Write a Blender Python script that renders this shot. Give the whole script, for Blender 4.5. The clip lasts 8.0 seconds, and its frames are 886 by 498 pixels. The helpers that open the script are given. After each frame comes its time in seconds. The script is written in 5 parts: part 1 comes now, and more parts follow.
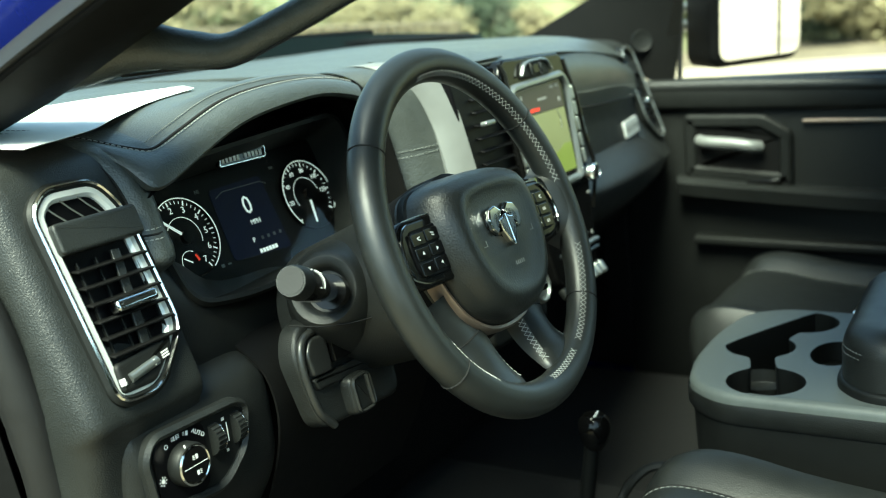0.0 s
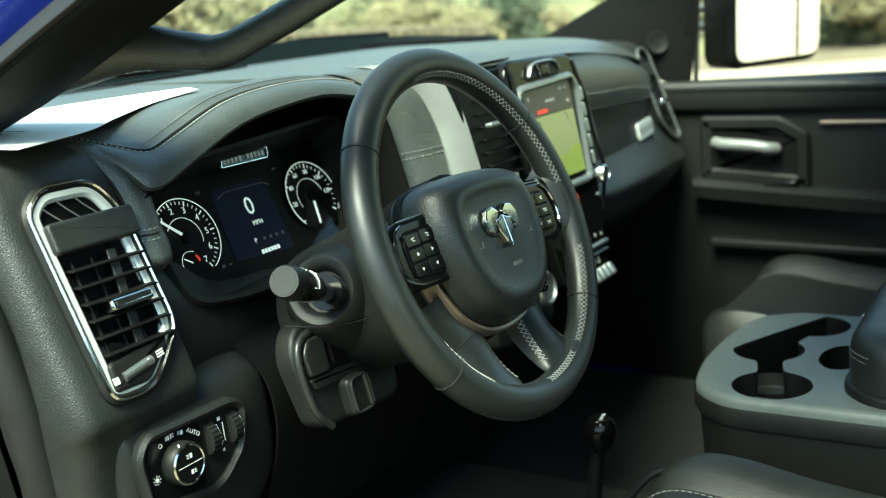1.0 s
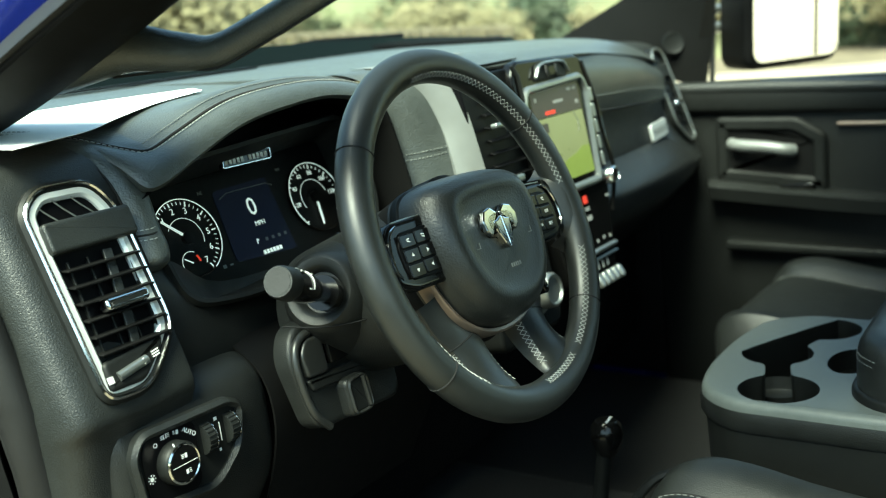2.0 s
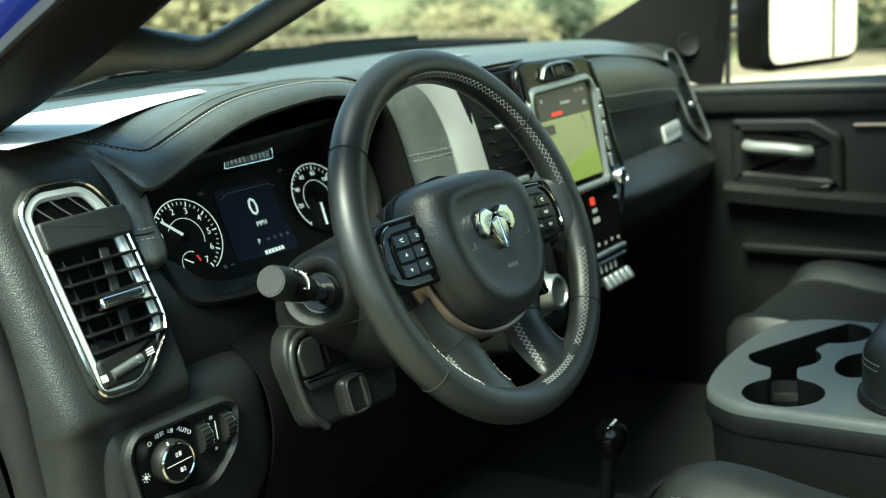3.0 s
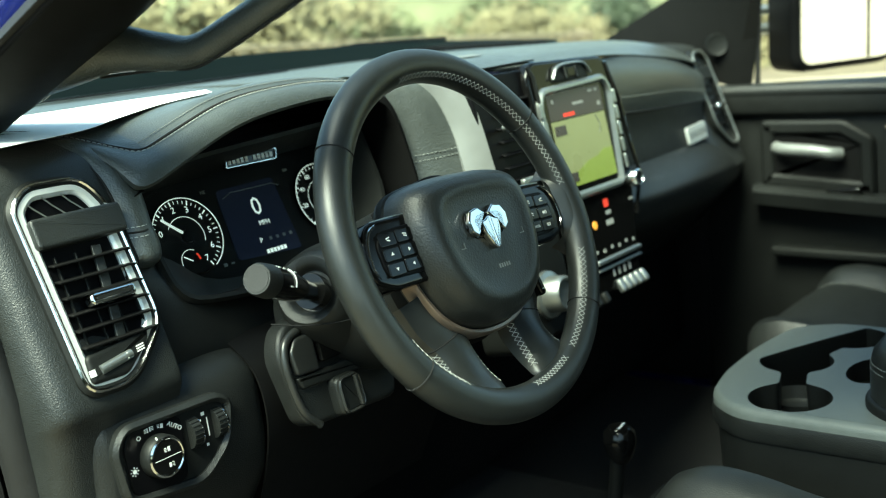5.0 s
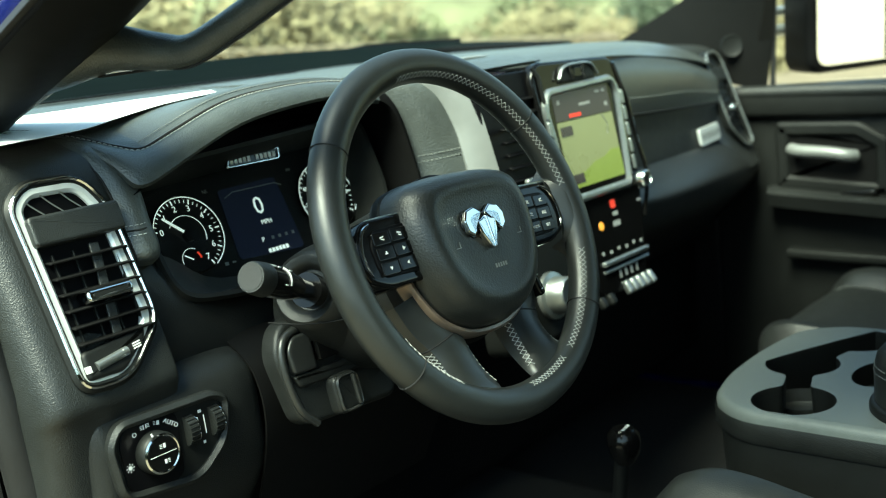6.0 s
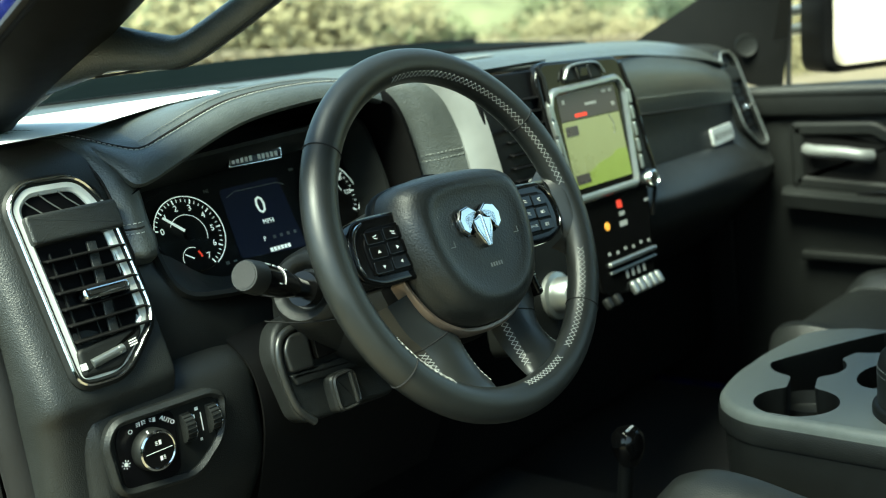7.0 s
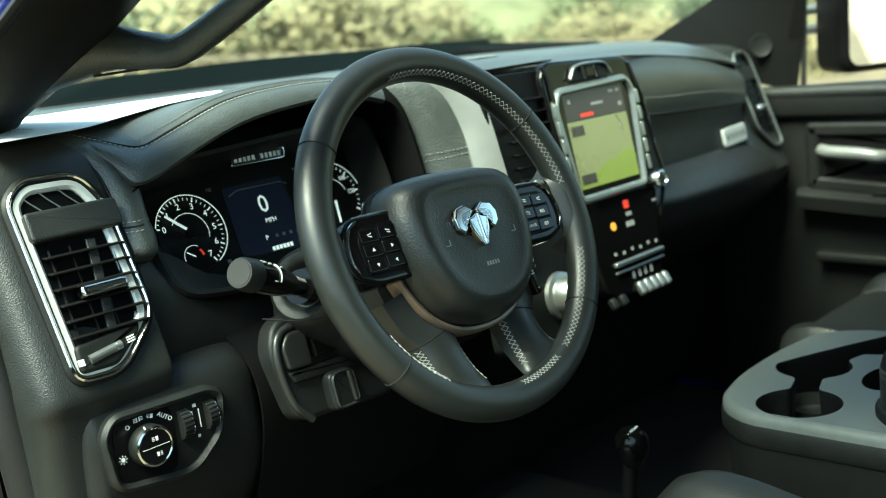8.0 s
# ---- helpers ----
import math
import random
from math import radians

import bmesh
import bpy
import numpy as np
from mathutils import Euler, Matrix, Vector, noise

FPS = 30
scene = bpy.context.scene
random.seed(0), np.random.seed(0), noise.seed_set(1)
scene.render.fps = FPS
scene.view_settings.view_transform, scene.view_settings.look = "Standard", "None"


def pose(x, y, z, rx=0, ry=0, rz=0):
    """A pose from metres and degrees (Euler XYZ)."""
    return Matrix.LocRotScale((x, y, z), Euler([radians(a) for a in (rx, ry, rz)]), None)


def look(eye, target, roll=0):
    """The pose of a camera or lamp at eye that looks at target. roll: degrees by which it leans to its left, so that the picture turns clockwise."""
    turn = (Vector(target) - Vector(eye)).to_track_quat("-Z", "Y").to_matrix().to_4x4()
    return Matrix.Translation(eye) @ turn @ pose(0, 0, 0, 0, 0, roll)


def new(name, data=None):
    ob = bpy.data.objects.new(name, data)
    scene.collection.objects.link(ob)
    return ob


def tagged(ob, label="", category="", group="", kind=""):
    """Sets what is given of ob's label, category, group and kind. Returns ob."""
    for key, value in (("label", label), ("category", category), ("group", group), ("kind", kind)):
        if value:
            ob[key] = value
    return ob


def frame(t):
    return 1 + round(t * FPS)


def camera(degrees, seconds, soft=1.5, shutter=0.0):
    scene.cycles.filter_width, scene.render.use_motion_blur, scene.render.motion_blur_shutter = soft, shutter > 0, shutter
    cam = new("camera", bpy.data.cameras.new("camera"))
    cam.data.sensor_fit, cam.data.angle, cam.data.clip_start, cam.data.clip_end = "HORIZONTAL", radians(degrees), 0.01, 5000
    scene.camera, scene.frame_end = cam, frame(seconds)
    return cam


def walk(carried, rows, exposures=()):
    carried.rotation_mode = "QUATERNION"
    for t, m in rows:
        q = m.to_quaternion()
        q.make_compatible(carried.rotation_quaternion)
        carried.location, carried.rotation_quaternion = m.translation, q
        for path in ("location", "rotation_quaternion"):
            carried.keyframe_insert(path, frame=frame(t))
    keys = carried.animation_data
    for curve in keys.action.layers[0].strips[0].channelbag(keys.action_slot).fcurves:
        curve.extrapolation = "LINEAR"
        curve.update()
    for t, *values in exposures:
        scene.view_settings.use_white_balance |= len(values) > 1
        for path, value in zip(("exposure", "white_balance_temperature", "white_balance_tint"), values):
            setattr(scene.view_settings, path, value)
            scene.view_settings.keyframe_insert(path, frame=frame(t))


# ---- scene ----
cam = camera(46.1, 8.0, soft=1.1)
PATH = [
    (0, (-1.392, -0.481, 1.806), (0.258, 0.555, 1.355), -5.5),
    (0.5, (-1.382, -0.494, 1.803), (0.254, 0.566, 1.357), -5.6),
    (1, (-1.373, -0.508, 1.8), (0.25, 0.576, 1.36), -5.7),
    (1.5, (-1.363, -0.52, 1.798), (0.245, 0.586, 1.362), -5.8),
    (3, (-1.334, -0.558, 1.789), (0.231, 0.614, 1.369), -6.0),
    (3.5, (-1.324, -0.571, 1.786), (0.226, 0.623, 1.371), -6.1),
    (4, (-1.314, -0.584, 1.783), (0.221, 0.631, 1.372), -6.1),
    (4.5, (-1.304, -0.597, 1.781), (0.215, 0.639, 1.373), -6.2),
    (6, (-1.276, -0.634, 1.772), (0.196, 0.661, 1.379), -6.3),
    (6.5, (-1.265, -0.647, 1.769), (0.189, 0.67, 1.38), -6.4),
    (7, (-1.255, -0.661, 1.766), (0.182, 0.676, 1.382), -6.5),
    (7.5, (-1.245, -0.672, 1.763), (0.175, 0.683, 1.383), -6.5),
    (8, (-1.236, -0.685, 1.759), (0.168, 0.69, 1.385), -6.6),
]
walk(cam, [(t, look(eye, target, roll)) for t, eye, target, roll in PATH], [(0, 2.12, 7000, -19)])
cam.data.dof.use_dof, cam.data.dof.focus_distance, cam.data.dof.aperture_fstop = True, 1.08, 4.5

# ---------------------------------------------------------------- light
SUN_EL, SUN_AZ = 56.0, 262.0
world = bpy.data.worlds.new("sky")
scene.world = world
world.use_nodes = True
wn = world.node_tree.nodes
sky = wn.new("ShaderNodeTexSky")
sky.sky_type, sky.sun_disc = "NISHITA", False
sky.sun_elevation, sky.sun_rotation = radians(SUN_EL), radians(SUN_AZ)
world.node_tree.links.new(sky.outputs[0], wn["Background"].inputs[0])
wn["Background"].inputs[1].default_value = 0.115
sun = new("sun", bpy.data.lights.new("sun", "SUN"))
sun.data.energy, sun.data.angle, sun.data.color = 4.2, radians(32), (1.0, 0.98, 0.94)
sun.matrix_world = look((0, 0, 0), (-math.sin(radians(SUN_AZ)) * math.cos(radians(SUN_EL)),
                                    -math.cos(radians(SUN_AZ)) * math.cos(radians(SUN_EL)), -math.sin(radians(SUN_EL))))


# ---------------------------------------------------------------- materials
def material(name, base, rough=0.5, metal=0.0, vary=0.15, scale=60.0, bump=0.0, bump_scale=400.0, spec=0.5, kind="noise",
             coat=0.0, stains=0.0, emit=0.0, per_object=0.0):
    m = bpy.data.materials.new(name)
    m.use_nodes = True
    nt = m.node_tree
    n, ln = nt.nodes, nt.links
    b = n["Principled BSDF"]
    tc = n.new("ShaderNodeTexCoord")
    nz = n.new("ShaderNodeTexNoise")
    nz.inputs["Scale"].default_value, nz.inputs["Detail"].default_value = scale, 4
    ln.new(tc.outputs["Object"], nz.inputs["Vector"])
    big = n.new("ShaderNodeTexNoise")
    big.inputs["Scale"].default_value, big.inputs["Detail"].default_value = scale / 9, 3
    ln.new(tc.outputs["Object"], big.inputs["Vector"])
    add = n.new("ShaderNodeMath")
    add.operation = "ADD"
    ln.new(nz.outputs[0], add.inputs[0]), ln.new(big.outputs[0], add.inputs[1])
    ramp = n.new("ShaderNodeMapRange")
    ramp.inputs[1].default_value, ramp.inputs[2].default_value = 0.6, 1.4
    ramp.inputs[3].default_value, ramp.inputs[4].default_value = 1 - vary, 1 + vary
    ln.new(add.outputs[0], ramp.inputs[0])
    mul = n.new("ShaderNodeVectorMath")
    mul.operation = "SCALE"
    mul.inputs[0].default_value = base
    ln.new(ramp.outputs[0], mul.inputs["Scale"])
    ln.new(mul.outputs[0], b.inputs["Base Color"])
    rr = n.new("ShaderNodeMapRange")
    rr.inputs[1].default_value, rr.inputs[2].default_value = 0.6, 1.4
    rr.inputs[3].default_value, rr.inputs[4].default_value = max(0.02, rough - 0.06 - stains), min(1, rough + 0.06)
    ln.new(add.outputs[0], rr.inputs[0])
    ln.new(rr.outputs[0], b.inputs["Roughness"])
    b.inputs["Metallic"].default_value = metal
    b.inputs["Specular IOR Level"].default_value = spec
    b.inputs["Coat Weight"].default_value = coat
    b.inputs["Coat Roughness"].default_value = 0.08
    if bump:
        if kind == "leather":
            tx = n.new("ShaderNodeTexVoronoi")
            tx.feature = "SMOOTH_F1"
            tx.inputs["Scale"].default_value = bump_scale
            out = tx.outputs["Distance"]
        else:
            tx = n.new("ShaderNodeTexNoise")
            tx.inputs["Scale"].default_value, tx.inputs["Detail"].default_value = bump_scale, 3
            out = tx.outputs[0]
        ln.new(tc.outputs["Object"], tx.inputs["Vector"])
        bp = n.new("ShaderNodeBump")
        bp.inputs["Strength"].default_value, bp.inputs["Distance"].default_value = bump, 0.0006
        ln.new(out, bp.inputs["Height"])
        ln.new(bp.outputs[0], b.inputs["Normal"])
    if emit:
        b.inputs["Emission Color"].default_value = (*base, 1)
        b.inputs["Emission Strength"].default_value = emit
    return m


M = dict(
    leather=material("black_leather", (0.046, 0.052, 0.0495), 0.38, bump=0.8, bump_scale=520, kind="leather", scale=90, spec=0.7),
    airbag_skin=material("airbag_skin", (0.012, 0.0134, 0.0127), 0.4, bump=0.45, bump_scale=520, kind="leather", scale=90, spec=0.6),
    wheel_leather=material("wheel_leather", (0.0125, 0.014, 0.0132), 0.4, bump=0.18, bump_scale=1100, kind="leather", scale=70, spec=0.65),
    soft=material("soft_touch_plastic", (0.0135, 0.015, 0.0143), 0.42, bump=0.75, bump_scale=900, kind="leather", scale=60, spec=0.5),
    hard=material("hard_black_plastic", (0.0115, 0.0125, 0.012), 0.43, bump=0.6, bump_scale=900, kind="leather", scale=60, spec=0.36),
    # near-black for the hood's inside, back and right end
    hood_black=material("matt_hood_black", (0.004, 0.004, 0.004), 0.9, spec=0.05),
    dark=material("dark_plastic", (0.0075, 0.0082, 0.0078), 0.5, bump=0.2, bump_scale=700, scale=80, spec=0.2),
    black=material("black_plastic", (0.004, 0.004, 0.004), 0.6, bump=0.1, bump_scale=500, spec=0.12),
    gloss=material("gloss_black", (0.004, 0.004, 0.004), 0.12, vary=0.05, spec=0.3),
    face=material("gauge_face", (0.0025, 0.0025, 0.003), 0.45, vary=0.1, spec=0.12),
    seat=material("seat_leather", (0.011, 0.0122, 0.0117), 0.43, bump=0.3, bump_scale=650, kind="leather", scale=40, spec=0.4),
    # console top tone, raised to carry the light falling from above
    console=material("console_top_lit", (0.1, 0.112, 0.107), 0.46, bump=0.5, bump_scale=650, scale=90, spec=0.45),
    chrome=material("chrome", (0.78, 0.79, 0.78), 0.12, 1.0, vary=0.04),
    satin=material("satin_silver", (0.36, 0.38, 0.365), 0.38, 0.9, vary=0.06, bump=0.05, bump_scale=900),
    vent_silver=material("vent_silver", (0.62, 0.64, 0.62), 0.36, 0.25, vary=0.05),
    silver=material("silver_paint", (0.17, 0.178, 0.172), 0.45, 0.25, vary=0.06),
    satin_plastic=material("satin_plastic", (0.020, 0.021, 0.020), 0.36, bump=0.15, bump_scale=900, scale=60, spec=0.6),
    bronze=material("bronze_trim", (0.30, 0.235, 0.19), 0.4, 0.8, vary=0.1),
    thread=material("grey_thread", (0.34, 0.35, 0.335), 0.8, vary=0.2),
    thread_dark=material("dark_thread", (0.15, 0.16, 0.152), 0.8, vary=0.2),
    seam=material("dark_seam", (0.006, 0.006, 0.006), 0.9),
    white=material("white_print", (0.75, 0.76, 0.74), 0.6, vary=0.05),
    lit=material("lit_print", (0.85, 0.9, 0.95), 0.6, vary=0.0, emit=0.16),
    lit_red=material("lit_red", (0.8, 0.05, 0.03), 0.6, vary=0.0, emit=0.14),
    lit_orange=material("lit_orange", (0.9, 0.35, 0.05), 0.6, vary=0.0, emit=0.18),
    tft=material("gauge_display", (0.008, 0.011, 0.026), 0.6, vary=0.1, emit=0.055, spec=0.1),
    map_mid=material("screen_map_pale", (0.22, 0.235, 0.115), 0.3, vary=0.06, scale=30, emit=0.075),
    frit=material("windscreen_frit", (0.004, 0.008, 0.008), 0.6, vary=0.1, spec=0.12),
    map_low=material("screen_map", (0.2, 0.25, 0.055), 0.3, vary=0.12, scale=30, emit=0.09),
    map_top=material("screen_bar", (0.03, 0.024, 0.026), 0.3, vary=0.1, scale=30, emit=0.14),
    paper=material("plain_white", (0.85, 0.86, 0.84), 0.7, vary=0.03, scale=20),
    blue=material("blue_car_paint", (0.006, 0.014, 0.15), 0.25, 0.3, vary=0.05, coat=1.0),
    trim=material("pillar_trim", (0.0055, 0.0056, 0.0054), 0.65, bump=0.4, bump_scale=800, spec=0.12),
    rubber=material("rubber_seal", (0.006, 0.006, 0.006), 0.6, bump=0.3, bump_scale=300),
    carpet=material("black_carpet", (0.004, 0.004, 0.004), 0.95, bump=1.0, bump_scale=600, vary=0.4),
    headliner=material("headliner", (0.03, 0.03, 0.029), 0.9, bump=0.5, bump_scale=600),
    soil=material("dry_soil", (0.13, 0.105, 0.065), 0.95, vary=0.4, scale=2.0, bump=1.0, bump_scale=25),
    dirt=material("sandy_ground", (0.33, 0.28, 0.20), 0.95, vary=0.35, scale=1.2, bump=1.0, bump_scale=20),
    hill=material("scrub_hillside", (0.13, 0.135, 0.07), 0.95, vary=0.55, scale=0.8, bump=1.0, bump_scale=6),
    grass=material("dry_grass", (0.36, 0.29, 0.15), 0.9, vary=0.4, scale=3),
    leaf_dark=material("tree_leaves", (0.035, 0.05, 0.022), 0.7, vary=0.4, scale=2.0),
    leaf=material("bush_leaves", (0.12, 0.13, 0.06), 0.7, vary=0.5, scale=2.0),
    leaf_dry=material("dry_bush", (0.18, 0.155, 0.08), 0.8, vary=0.5, scale=2.0),
    bark=material("bark", (0.1, 0.075, 0.05), 0.9, vary=0.4, scale=10, bump=1.0, bump_scale=30),
    wood=material("fence_wood", (0.17, 0.14, 0.09), 0.85, vary=0.3, scale=8, bump=0.6, bump_scale=40),
    mirror=material("mirror_glass", (0.9, 0.9, 0.9), 0.02, 1.0, vary=0.0),
)
M["mirror"].node_tree.nodes["Principled BSDF"].inputs["Roughness"].default_value = 0.01
for ln_ in list(M["mirror"].node_tree.links):
    if ln_.to_socket.name == "Roughness":
        M["mirror"].node_tree.links.remove(ln_)


def glass_material(name, gloss):
    m = bpy.data.materials.new(name)
    m.use_nodes = True
    n, ln = m.node_tree.nodes, m.node_tree.links
    n.remove(n["Principled BSDF"])
    mix, tr, gl = (n.new("ShaderNode" + k) for k in ("MixShader", "BsdfTransparent", "BsdfGlossy"))
    tr.inputs[0].default_value = (0.93, 0.96, 0.94, 1)
    gl.inputs["Roughness"].default_value = 0.03
    mix.inputs[0].default_value = gloss
    ln.new(tr.outputs[0], mix.inputs[1]), ln.new(gl.outputs[0], mix.inputs[2])
    ln.new(mix.outputs[0], n["Material Output"].inputs[0])
    return m


M["glass"] = glass_material("clear_glass", 0.035)


# ---------------------------------------------------------------- shapes
def islands(bm):
    """Each connected piece of a bmesh as a bmesh of its own."""
    seen, out = set(), []
    for v in bm.verts:
        if v in seen:
            continue
        todo, piece = [v], []
        seen.add(v)
        while todo:
            w = todo.pop()
            piece.append(w)
            for e in w.link_edges:
                o = e.other_vert(w)
                if o not in seen:
                    seen.add(o)
                    todo.append(o)
        nb = bmesh.new()
        new_of = {w: nb.verts.new(w.co) for w in piece}
        for f in {f for w in piece for f in w.link_faces}:
            nb.faces.new([new_of[w] for w in f.verts])
        out.append(nb)
    bm.free()
    return out


def part(name, bm, mat, parent=None, label="", smooth=True, at=None):
    if name in ("print", "reading", "display_rule"):
        bits = islands(bm)
        for b in bits[1:]:
            part(name + "_mark", b, mat, parent, label, smooth, at)
        bm, name = bits[0], name + "_mark"
    bmesh.ops.recalc_face_normals(bm, faces=bm.faces)
    me = bpy.data.meshes.new(name)
    bm.to_mesh(me)
    bm.free()
    me.materials.append(M[mat])
    if smooth:
        me.shade_smooth()
        me.set_sharp_from_angle(angle=radians(40))
        for f in me.polygons:
            f.use_smooth = len(f.vertices) < 9
    ob = new(name, me)
    if at is not None:
        ob.matrix_world = at
    if parent is not None:
        ob.parent = parent
        if parent.type == "EMPTY" and not parent.get("own_space"):
            ob.matrix_parent_inverse = parent.matrix_basis.inverted()
    if label:
        tagged(ob, label)
    return ob


def thing(name, label, category, at=(0, 0, 0), group="", kind="", m=None):
    ob = new(name)
    ob.empty_display_size = 0.05
    ob.matrix_world = m if m is not None else Matrix.Translation(at)
    return tagged(ob, label, category, group, kind)


def plane_at(origin, k=0.0, sx=0.0):
    """A frame on a leaning panel: x to the car's right, y up along the panel, z out of it towards the cabin. k: forward lean of its top."""
    o = Vector(origin)
    x = Vector((1, sx, 0)).normalized()
    up = Vector((0, k, 1)).normalized()
    z = x.cross(up).normalized()
    up = z.cross(x)
    return Matrix(((x.x, up.x, z.x, o.x), (x.y, up.y, z.y, o.y), (x.z, up.z, z.z, o.z), (0, 0, 0, 1)))


def spline(pts, n=8, closed=False):
    """A smooth line through the points."""
    p = [Vector(q) for q in pts]
    out, c = [], len(p)
    for i in range(c if closed else c - 1):
        a = p[(i - 1) % c] if closed or i else p[0] * 2 - p[1]
        b, d = p[i], p[(i + 1) % c]
        e = p[(i + 2) % c] if closed or i + 2 < c else p[-1] * 2 - p[-2]
        for j in range(n):
            t = j / n
            out.append(0.5 * ((2 * b) + (d - a) * t + (2 * a - 5 * b + 4 * d - e) * t * t + (3 * b - a - 3 * d + e) * t ** 3))
    if not closed:
        out.append(p[-1].copy())
    return out


def rounded(pts, r, n=5):
    """A flat outline with its corners rounded by r."""
    p = [Vector((q[0], q[1])) for q in pts]
    out, c = [], len(p)
    for i in range(c):
        a, b, d = p[i - 1], p[i], p[(i + 1) % c]
        u, v = (a - b), (d - b)
        rr = min(r, u.length * 0.45, v.length * 0.45)
        s, e = b + u.normalized() * rr, b + v.normalized() * rr
        for j in range(n + 1):
            t = j / n
            out.append((1 - t) ** 2 * s + 2 * t * (1 - t) * b + t * t * e)
    return out


def box2(w, h, cx=0.0, cy=0.0):
    return [(cx - w / 2, cy - h / 2), (cx + w / 2, cy - h / 2), (cx + w / 2, cy + h / 2), (cx - w / 2, cy + h / 2)]


def shrink(pts, d):
    """The outline moved inwards by d (for anticlockwise outlines)."""
    p = [Vector((q[0], q[1])) for q in pts]
    out, c = [], len(p)
    for i in range(c):
        a, b, e = p[i - 1], p[i], p[(i + 1) % c]
        u, v = (b - a), (e - b)
        if u.length < 1e-7 or v.length < 1e-7:
            u = v = (e - a)
        n1, n2 = Vector((-u.y, u.x)).normalized(), Vector((-v.y, v.x)).normalized()
        nn = n1 + n2
        nn = nn.normalized() if nn.length > 1e-6 else n1
        out.append(b + nn * d / max(0.5, nn.dot(n1)))
    return out


def plate(outline, z0, z1, m=None, edge=0.0, bm=None, bottom=False):
    """A flat plate with that outline, from z0 up to z1, its upper edge rounded."""
    bm = bm or bmesh.new()
    rings = [(outline, z0)]
    if edge:
        for j in range(4):
            a = j / 3 * math.pi / 2
            rings.append((shrink(outline, edge * (1 - math.cos(a))), z1 - edge + edge * math.sin(a)))
        rings.append((shrink(outline, edge * 1.5), z1))
    else:
        rings.append((outline, z1))
    vs = [[bm.verts.new((m @ Vector((p[0], p[1], z))) if m else (p[0], p[1], z)) for p in ol] for ol, z in rings]
    c = len(outline)
    for a, b in zip(vs, vs[1:]):
        for i in range(c):
            bm.faces.new((a[i], a[(i + 1) % c], b[(i + 1) % c], b[i]))
    bm.faces.new(vs[-1])
    if bottom:
        bm.faces.new(vs[0][::-1])
    return bm


def collar(rings, m=None, closed=False):
    """Loops of equal count joined one to the next; closed joins the last to the first."""
    bm = bmesh.new()
    vs = [[bm.verts.new((m @ Vector(p)) if m else p) for p in r] for r in rings]
    c = len(vs[0])
    for a, b in zip(vs, vs[1:] + (vs[:1] if closed else [])):
        for i in range(c):
            bm.faces.new((a[i], a[(i + 1) % c], b[(i + 1) % c], b[i]))
    return bm


def frame_ring(outer, width, z0, z1, m=None, edge=0.002):
    """A flat frame of that width along an outline, standing from z0 to z1, with rounded edges."""
    inner = shrink(outer, width)
    o2, i2 = shrink(outer, edge), shrink(outer, width - edge)
    lift = lambda ol, z: [(p[0], p[1], z) for p in ol]
    return collar([lift(outer, z0), lift(outer, z1 - edge), lift(o2, z1), lift(i2, z1), lift(inner, z1 - edge), lift(inner, z0)], m, True)


def tube(path, r, n=10, closed=False, flat=1.0, up=(0, 0, 1), bm=None, taper=None):
    """A tube along a path; flat squeezes it along up."""
    bm = bm or bmesh.new()
    p = [Vector(q) for q in path]
    up = Vector(up)
    rows = []
    for i, q in enumerate(p):
        a = p[i - 1] if (i or closed) else p[0]
        b = p[(i + 1) % len(p)] if (i + 1 < len(p) or closed) else p[-1]
        t = (b - a).normalized()
        s = t.cross(up)
        s = s.normalized() if s.length > 1e-4 else t.orthogonal().normalized()
        v = s.cross(t).normalized()
        rad = r * (taper[i] if taper else 1)
        rows.append([bm.verts.new(q + rad * (math.cos(k * 2 * math.pi / n) * s + flat * math.sin(k * 2 * math.pi / n) * v)) for k in range(n)])
    for a, b in zip(rows, rows[1:] + (rows[:1] if closed else [])):
        for k in range(n):
            bm.faces.new((a[k], a[(k + 1) % n], b[(k + 1) % n], b[k]))
    if not closed:
        bm.faces.new(rows[0][::-1]), bm.faces.new(rows[-1])
    return bm


def sheet(rows, thick=0.0, bm=None):
    """A skin over rows of points."""
    bm = bm or bmesh.new()
    vs = [[bm.verts.new(q) for q in r] for r in rows]
    for a, b in zip(vs, vs[1:]):
        for i in range(len(a) - 1):
            bm.faces.new((a[i], a[i + 1], b[i + 1], b[i]))
    if thick:
        bmesh.ops.recalc_face_normals(bm, faces=bm.faces)
        bmesh.ops.solidify(bm, geom=list(bm.faces), thickness=thick)
    return bm


def loft_x(stations, n=5, nx=4, thick=0.0):
    """A skin along x. stations: (x, profile of (y, z) points), every profile with as many points."""
    rows = []
    xs = [s[0] for s in stations]
    profs = [[Vector((s[0], y, z)) for y, z in s[1]] for s in stations]
    cols = [spline([pr[i] for pr in profs], nx) for i in range(len(profs[0]))]
    for j in range(len(cols[0])):
        rows.append(spline([c[j] for c in cols], n))
    return sheet(rows, thick)


